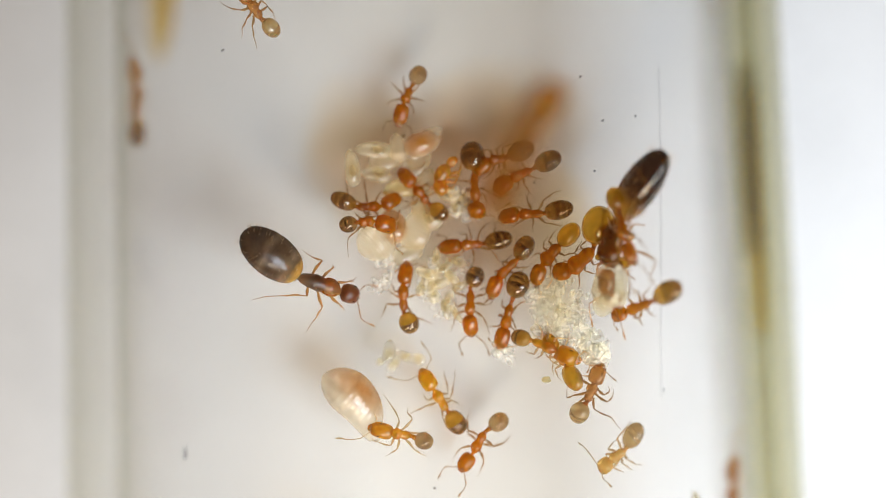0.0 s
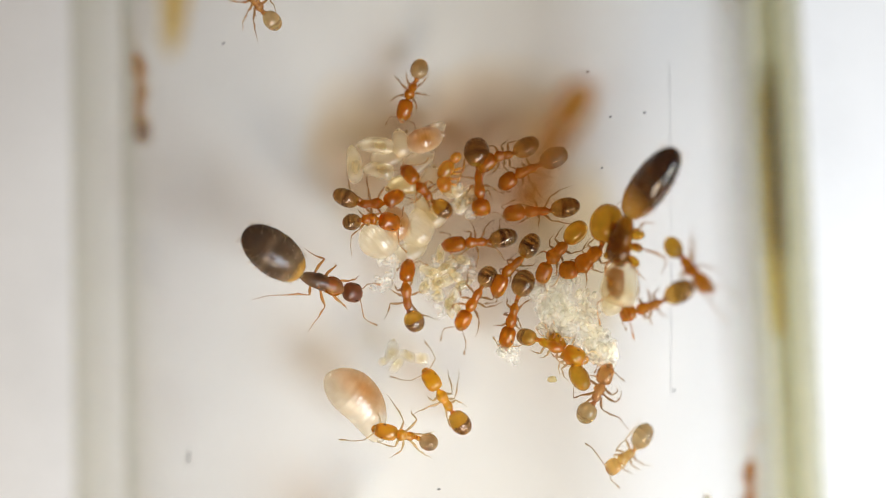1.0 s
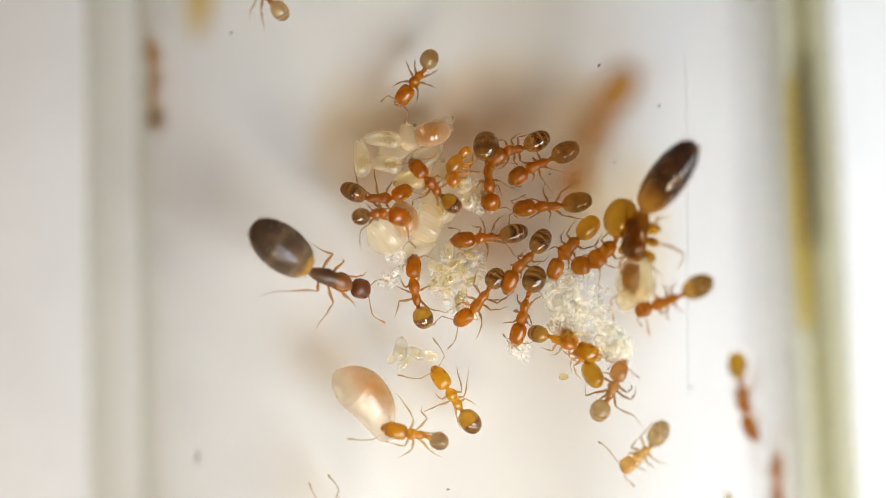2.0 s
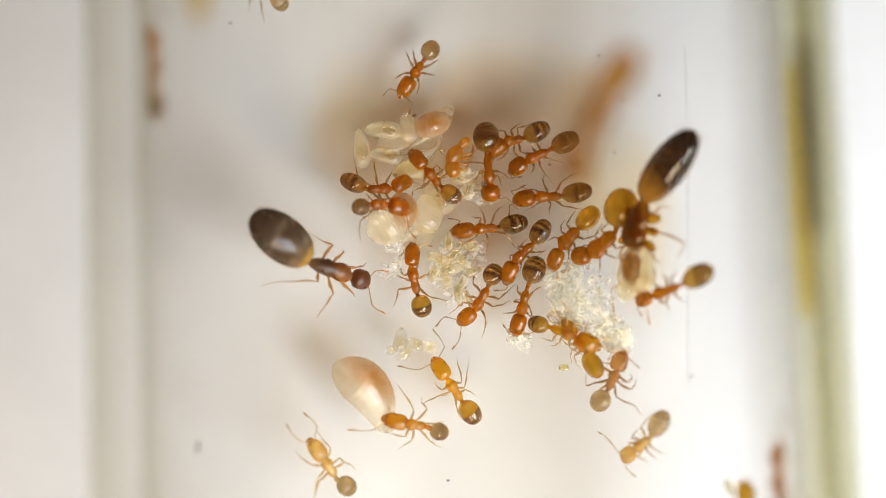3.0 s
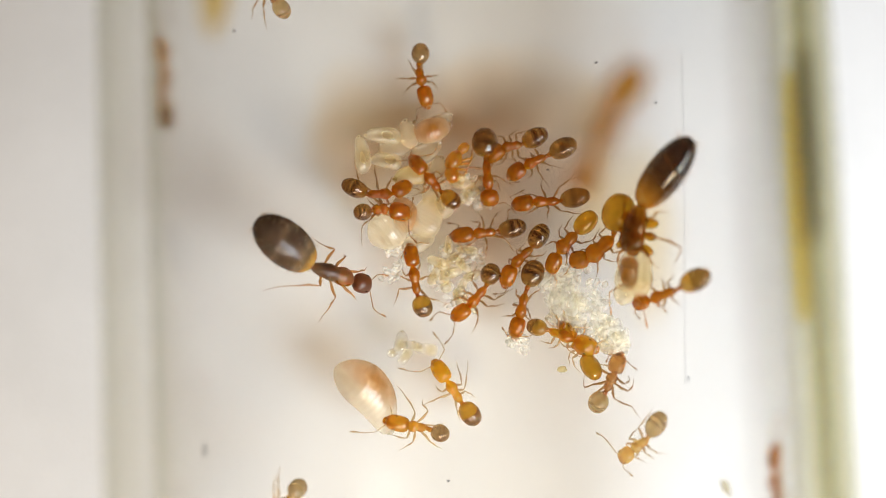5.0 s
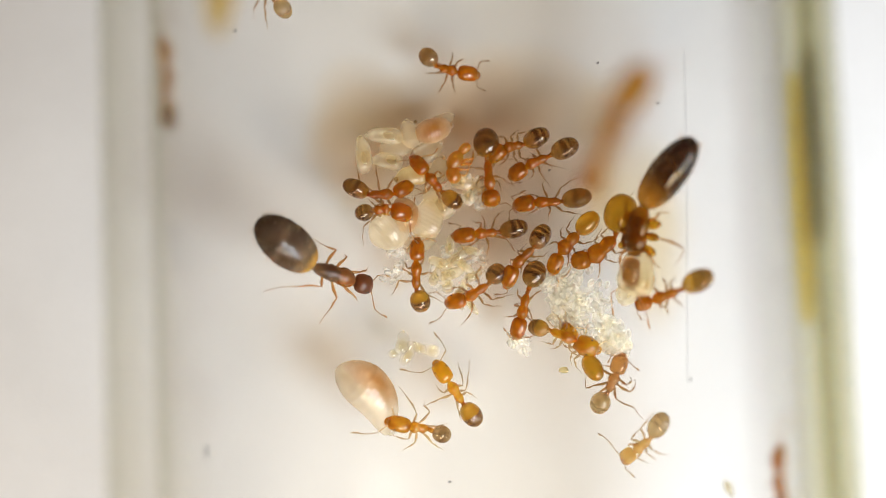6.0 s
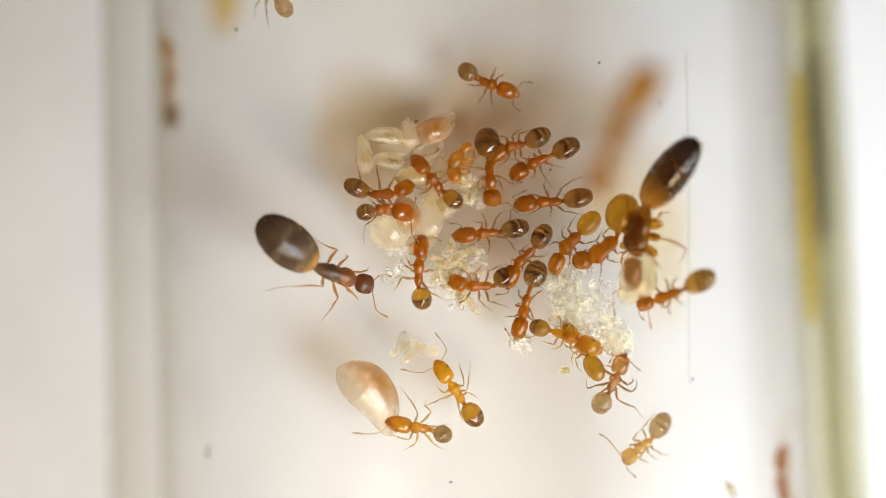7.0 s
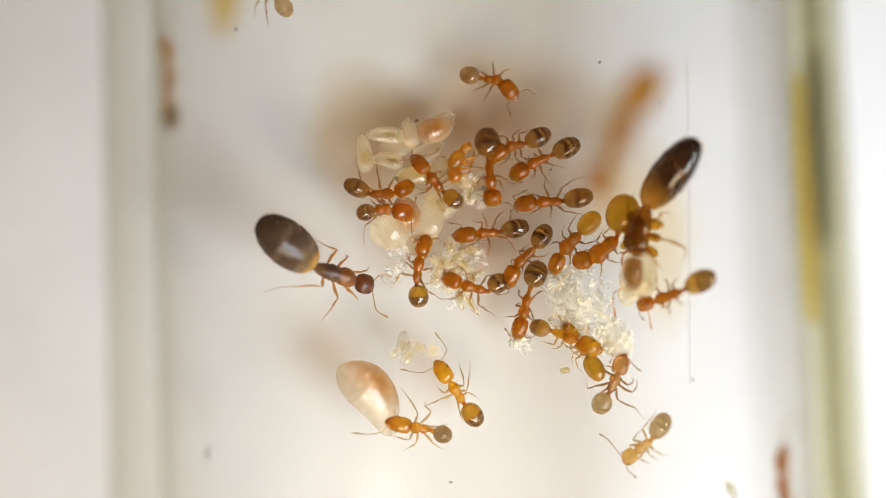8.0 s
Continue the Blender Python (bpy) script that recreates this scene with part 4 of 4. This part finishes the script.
def egg_pile(label, spots, count, seed):
    """A loose heap of tiny eggs, each its own piece, over round patches (s, y, radius, height)."""
    rnd = random.Random(seed)
    ob = new("egg_pile")
    ob.empty_display_size = 0.0005
    base = on_floor(spots[0][0], spots[0][1])
    ob.matrix_basis = base
    inv = base.inverted()
    meshes = []
    for k in range(3):
        bm = bmesh.new()
        egg_shape(bm, 0.23 + 0.03 * k, 0.155, 0.150, steps=8, sides=10)
        tmp = mesh_object("egg", bm, EGG)
        meshes.append(tmp.data)
        bpy.data.objects.remove(tmp)
    for i in range(count):
        s, y, r, h = spots[i % len(spots)]
        q, a = r * math.sqrt(rnd.random()), rnd.uniform(0, 2 * math.pi)
        top = h * (1 - (q / r) ** 2)
        e = new("egg", meshes[i % 3])
        e.parent = ob
        m = on_floor(s + q * math.cos(a), y + q * math.sin(a), 0, 0.075 + top * rnd.random())
        e.matrix_basis = inv @ m @ pose(0, 0, 0, rnd.uniform(-22, 22), rnd.uniform(-22, 22), rnd.uniform(0, 360))
    tagged(ob, label, "egg pile", "brood")


egg_pile("large heap of tiny white ant eggs", ((3.40, 1.05, 0.95, 0.6), (3.75, 0.40, 0.75, 0.5), (3.05, 0.60, 0.55, 0.35), (4.35, -0.10, 0.50, 0.35), (4.5, -0.4, 0.35, 0.3), (2.75, 1.45, 0.5, 0.3)), 300, 1)
egg_pile("second layer of the large white egg heap", ((3.20, 1.00, 0.90, 0.3), (3.55, 0.35, 0.65, 0.3), (2.95, 1.40, 0.55, 0.2), (4.30, -0.15, 0.45, 0.2)), 240, 6)
egg_pile("heap of tiny white ant eggs amid workers", ((-0.45, 2.00, 0.55, 0.3), (-0.25, 1.45, 0.60, 0.3), (0.30, 2.10, 0.45, 0.25)), 66, 2)
egg_pile("small clump of white ant eggs", ((1.62, -0.30, 0.28, 0.2), (1.45, -0.12, 0.2, 0.15)), 34, 3)
egg_pile("few white ant eggs lying by the queen", ((-2.0, 1.85, 0.35, 0.1), (-1.8, 2.4, 0.3, 0.1)), 24, 4)
egg_pile("white ant eggs beneath the upper workers", ((0.3, 4.2, 0.5, 0.2), (0.75, 3.95, 0.35, 0.2)), 50, 5)


# ---- dirt on the glass, and shade painted as tinted films ----
def speck(label, s, y, size, mat=DIRT, stretch=1.5, turn=0.0, name="dirt_speck", category="dirt", lift=0.0):
    bm = bmesh.new()
    ball(bm, (0, 0, 0), size / 2, stretch, 1.0, 0.5)
    rnd = random.Random(int(s * 100 + y * 10))
    for v in bm.verts:
        v.co *= rnd.uniform(0.75, 1.15)
    ob = mesh_object(name, bm, mat)
    ob.matrix_basis = on_floor(s, y, turn, size * 0.2 + lift)
    tagged(ob, label, category)


speck("grey speck of dirt on the glass", 4.95, 6.12, 0.075)
speck("grey speck of dirt on the glass", 6.10, 6.05, 0.075)
speck("grey speck of dirt on the glass", 6.72, -1.31, 0.08, turn=80)
speck("grey smudge of dirt on the glass", -8.48, -2.50, 0.14, stretch=2.4, turn=80)
speck("small speck of dirt on the glass", -0.56, -4.06, 0.07)
speck("tiny grey speck of dirt on the glass", 2.66, 4.62, 0.06)
speck("tiny grey speck of dirt on the glass", 4.60, 4.75, 0.06)
speck("tiny grey speck of dirt on the glass", 4.26, 7.48, 0.07, turn=40)
speck("tiny grey speck of dirt on the glass", -6.85, 8.22, 0.07, stretch=2.2, turn=40)
speck("brown crumb lying on a larva", -1.20, 6.15, 0.10, mat=CRUMB, stretch=1.3, turn=30, name="food_crumb", category="crumb", lift=0.30)
speck("pale yellow crumb on the glass", 2.83, -1.04, 0.20, mat=YOLK, name="food_crumb", category="crumb")
speck("pale crumb on the glass", 7.9, -4.0, 0.28, mat=CREAM, stretch=1.8, turn=-60, name="food_crumb", category="crumb")


def scratch():
    bm = bmesh.new()
    pts = []
    for i in range(13):
        u = i / 12
        m = on_floor(7.08 + (6.62 - 7.08) * u + 0.03 * math.sin(5 * u), 7.2 + (-1.5 - 7.2) * u, 0, 0.012)
        pts.append(m.translation / MM)
    tube(bm, pts, [0.006] * 13, 5)
    tagged(mesh_object("hair", bm, DIRT), "fine grey hair stuck along the glass", "hair")


scratch()


def smear(label, a0, a1, y0, y1, mat, radius=BORE, thick=0.08, seed=1, soft=0.5, reach=0.0, name="smear_or_shade_film", category="stain"):
    """A thin uneven film on the glass between the angles a0 and a1 (degrees from straight down) and y0 and y1; outside the tube its radius is SHELL."""
    bm = bmesh.new()
    n, k = 8, 30
    out = 1 if radius > BORE else -1
    grid, places = [], {}
    for j in range(k + 1):
        v = j / k
        row = []
        for i in range(n + 1):
            u = i / n
            w = math.sin(math.pi * v) ** soft * (0.85 + 0.3 * noise.noise(Vector((v * 5, seed, 0.3))))
            a = radians((a0 + a1) / 2 + (u - 0.5) * (a1 - a0) * w)
            r = radius + reach * u + out * (0.015 + thick * math.sin(math.pi * u) * math.sin(math.pi * v))
            row.append(bm.verts.new((r * math.sin(a), y0 + (y1 - y0) * v, BORE - r * math.cos(a))))
            places[row[-1]] = (u, v)
        grid.append(row)
    for a, b in zip(grid, grid[1:]):
        for i in range(n):
            bm.faces.new((a[i], a[i + 1], b[i + 1], b[i]))
    layer = bm.loops.layers.uv.new("film")
    for f in bm.faces:
        for corner in f.loops:
            corner[layer].uv = places[corner.vert]
    ob = mesh_object(name, bm, mat)
    tagged(ob, label, category)


def paper_shade(label, x, y, rx, ry, seed, z=-0.985):
    """A flat blot of painted shade on the paper under the tube, with an uneven outline."""
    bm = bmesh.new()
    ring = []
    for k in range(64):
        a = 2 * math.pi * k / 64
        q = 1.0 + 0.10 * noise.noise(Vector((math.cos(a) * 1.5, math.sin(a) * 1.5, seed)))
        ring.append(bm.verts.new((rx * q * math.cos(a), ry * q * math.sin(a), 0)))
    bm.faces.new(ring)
    ob = mesh_object("paper_shade", bm, COLONY_SHADE)
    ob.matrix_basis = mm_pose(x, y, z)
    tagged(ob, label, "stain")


# the colony's shadow and its warm bounce, painted as tinted blots
paper_shade("brown painted shadow of the brood on the paper above it", 1.60, 6.70, 3.0, 2.2, 4.2)
paper_shade("faint mauve painted shadow on the paper beside the brood", -2.85, 6.20, 1.75, 2.5, 7.7, -0.975)
paper_shade("faint broad painted shadow on the paper beneath the brood", 0.20, 6.00, 4.8, 2.5, 1.3, -0.965)
paper_shade("faint warm bounced light painted on the paper under the workers", 1.50, 3.70, 3.3, 2.3, 2.9, -0.955)
# shading of the curved right wall, painted as a grey film
smear("faint grey film painting the shade inside the tube's wall", 68, 108, -45, 45, WALL_SHADE, thick=0.0, seed=8, soft=0.1)
# olive sheet from the inner to the outer face of the glass
smear("olive band within the thickness of the glass", 103.5, 104.5, -45, 45, OLIVE_BAND, radius=BORE - 0.06, thick=0.0, seed=9, soft=0.1, reach=1.12)
smear("darker olive residue within the glass", 115.2, 116.0, 1.6, 5.6, RESIDUE_DARK, radius=7.12, thick=0.0, seed=2, soft=0.3, reach=0.62)
smear("faint olive band within the glass", 114.2, 115.0, -14.0, 14.0, OLIVE_BAND, radius=7.16, thick=0.0, seed=4, soft=0.3, reach=0.50)
smear("dried yellow honey within the glass", 90.6, 91.4, 0.0, 5.8, HONEY, radius=7.16, thick=0.0, seed=3, soft=0.4, reach=0.55)
smear("faint olive tint within the glass", -103.5, -104.5, -45, 45, TINT, radius=BORE - 0.06, thick=0.0, seed=11, soft=0.1, reach=1.12)
smear("thick yellow food smear under the upper glass", -144, -129, 5.6, 11.0, SYRUP, thick=0.45, seed=5)
smear("thin amber syrup film under the upper glass", 150, 164, 0.0, 3.4, SYRUP_THIN, thick=0.05, seed=6)
smear("thin brown syrup film under the upper glass", 158, 171, 1.2, 4.4, SYRUP_THIN, thick=0.05, seed=12)


# ---- what moves ----
def go(who, rows, step=0.0, start=0.0):
    """Key an ant from rows (seconds, s, y, heading, head angle, gaster angle); its legs swing while it walks."""
    a = ANTS[who]
    walk(a["ob"], [(r[0], on_floor(r[1], r[2], r[3], r[6] if len(r) > 6 else 0.0)) for r in rows])
    neck, c, dip, turn = a["head_at"]
    walk(a["head"], [(r[0], mm_pose(neck.x, neck.y, neck.z) @ pose(0, 0, 0, 0, 0, r[4])
                      @ mm_pose(a["hd"], 0, 0) @ pose(0, 0, 0, 0, dip, 0)) for r in rows])
    h = a["hinge"]
    walk(a["gaster"], [(r[0], mm_pose(h.x, h.y, h.z, 0, 0, r[5])) for r in rows])
    if step:
        for i, ob in enumerate(a["legs"]):
            base = ob.matrix_basis.copy()
            keys, t, k = [(0.0, base)] if start else [], start, i % 2
            while t < step:
                keys.append((t, base @ pose(0, 0, 0, 0, 0, 14 if k else -14)))
                t, k = t + 0.1, 1 - k
            keys += [(step, base), (8.0, base)]
            walk(ob, keys)


def motions():
    go("upper", [(0, -1.07, 7.34, -115, 10, -7), (0.5, -1.01, 7.28, -106, 7, -3), (1, -1.04, 7.32, -115, 9, 4), (1.5, -1.11, 7.46, -128, -1, 7),
                 (3, -1.08, 7.46, -124, 0, -2), (3.5, -1.03, 7.46, -113, 8, -9), (4, -1.05, 7.49, -118, -3, -2), (4.5, -1.04, 7.44, -118, -2, -1),
                 (4.7, -1.04, 7.42, -105, 2, -8), (5.8, -0.33, 7.62, -29, 10, -24), (6, -0.16, 7.64, -17, 9, -27), (6.5, 0.20, 7.44, -20, 0, -21),
                 (7, 0.99, 7.18, -25, 2, -12), (7.5, 1.08, 7.14, -33, -3, -5), (8, 1.13, 7.26, -10, -42, -8)], 7.2, 4.7)
    go("tender", [(0, 0.67, 1.21, -93, 4, -17), (0.5, 0.69, 1.19, -96, 1, -18), (1, 0.66, 1.25, -122, 1, 1), (1.5, 0.52, 1.22, -130, -15, 4),
                  (3, 0.56, 0.92, -122, -23, 8), (3.5, 0.58, 0.90, -119, -33, 10), (4, 0.63, 0.92, -120, -12, 12), (4.5, 0.56, 0.98, -123, -11, 15),
                  (5.8, 0.39, 1.22, -147, -24, 21), (6, 0.41, 1.24, -149, -22, 18), (6.5, 0.39, 1.33, -166, -26, 24), (7, 0.47, 1.41, -181, -24, 34),
                  (7.5, 0.51, 1.39, -191, -18, 50), (8, 0.29, 1.37, -197, -11, 47)])
    go("watcher", [(0, -1.35, 1.42, 90, -14, 23), (0.5, -1.33, 1.41, 92, -13, 19), (1, -1.35, 1.43, 95, -19, 21), (1.5, -1.35, 1.42, 98, -19, 17),
                   (3, -1.38, 1.52, 101, -19, 6), (3.5, -1.35, 1.49, 100, 2, 11), (4, -1.31, 1.53, 102, 5, 2), (4.5, -1.36, 1.54, 102, -1, 8),
                   (5.8, -1.36, 1.76, 88, -5, 18), (6.5, -1.34, 1.82, 89, -9, 15), (7, -1.31, 1.86, 87, -11, 15), (8, -1.33, 1.93, 82, -19, 14)])
    go("visitor", [(0, -3.23, -6.31, 120, -6, 7), (1.7, -3.60, -5.22, 116, -6, 10), (2.8, -4.01, -3.81, 133, -6, 3), (3, -4.12, -3.44, 126, -3, 12),
                   (3.2, -4.17, -3.33, 126, -1, 1), (3.5, -4.28, -3.50, 154, 1, -5), (3.6, -4.29, -3.52, 166, 4, -11), (3.8, -4.20, -3.82, 192, 22, -17),
                   (4, -4.34, -4.03, 209, 20, 3), (4.5, -4.93, -4.04, 208, 3, -2), (4.7, -5.31, -4.06, 207, 0, 6), (5.8, -7.53, -4.81, 205, 1, -3),
                   (8, -8.71, -5.28, 196, -1, -1)], 5.8)
    go("leaver", [(0, 0.80, -2.76, -121, -7, -25), (0.2, 0.54, -3.22, -124, 6, -8), (0.4, 0.32, -3.87, -126, 0, 0), (0.6, -0.53, -4.56, -134, 0, 5),
                  (0.8, -1.78, -4.82, -136, -9, 6), (1.2, -4.53, -6.15, -147, -5, 5), (1.7, -6.66, -6.73, -155, -8, 4), (8, -7.50, -7.12, -162, -9, 5)], 1.7)
    go("runner", [(0, 6.77, 2.92, -70, -6, -4, 0.9), (0.5, 6.56, 3.01, -22, 4, -35, 0.5), (0.7, 6.76, 2.82, -22, -5, -19, 0.3), (0.9, 7.51, 2.36, -33, -4, 10, 0.1),
                  (1, 7.91, 1.83, -39, -2, -2), (1.1, 8.11, 1.46, -47, 5, -3), (1.2, 8.37, 0.96, -52, 4, -5), (1.3, 8.64, 0.53, -63, 2, -2),
                  (1.4, 8.96, -0.13, -70, 5, 1), (1.5, 9.14, -0.82, -78, 3, -3), (1.6, 9.14, -1.10, -84, 3, -7), (1.7, 9.17, -1.20, -79, 4, -8),
                  (2.8, 9.11, -3.79, -69, -4, -5), (3, 9.23, -4.77, -71, -3, -3), (3.5, 9.61, -6.05, -73, -2, -2), (8, 9.32, -6.92, -81, 3, 1)], 3.5)


motions()
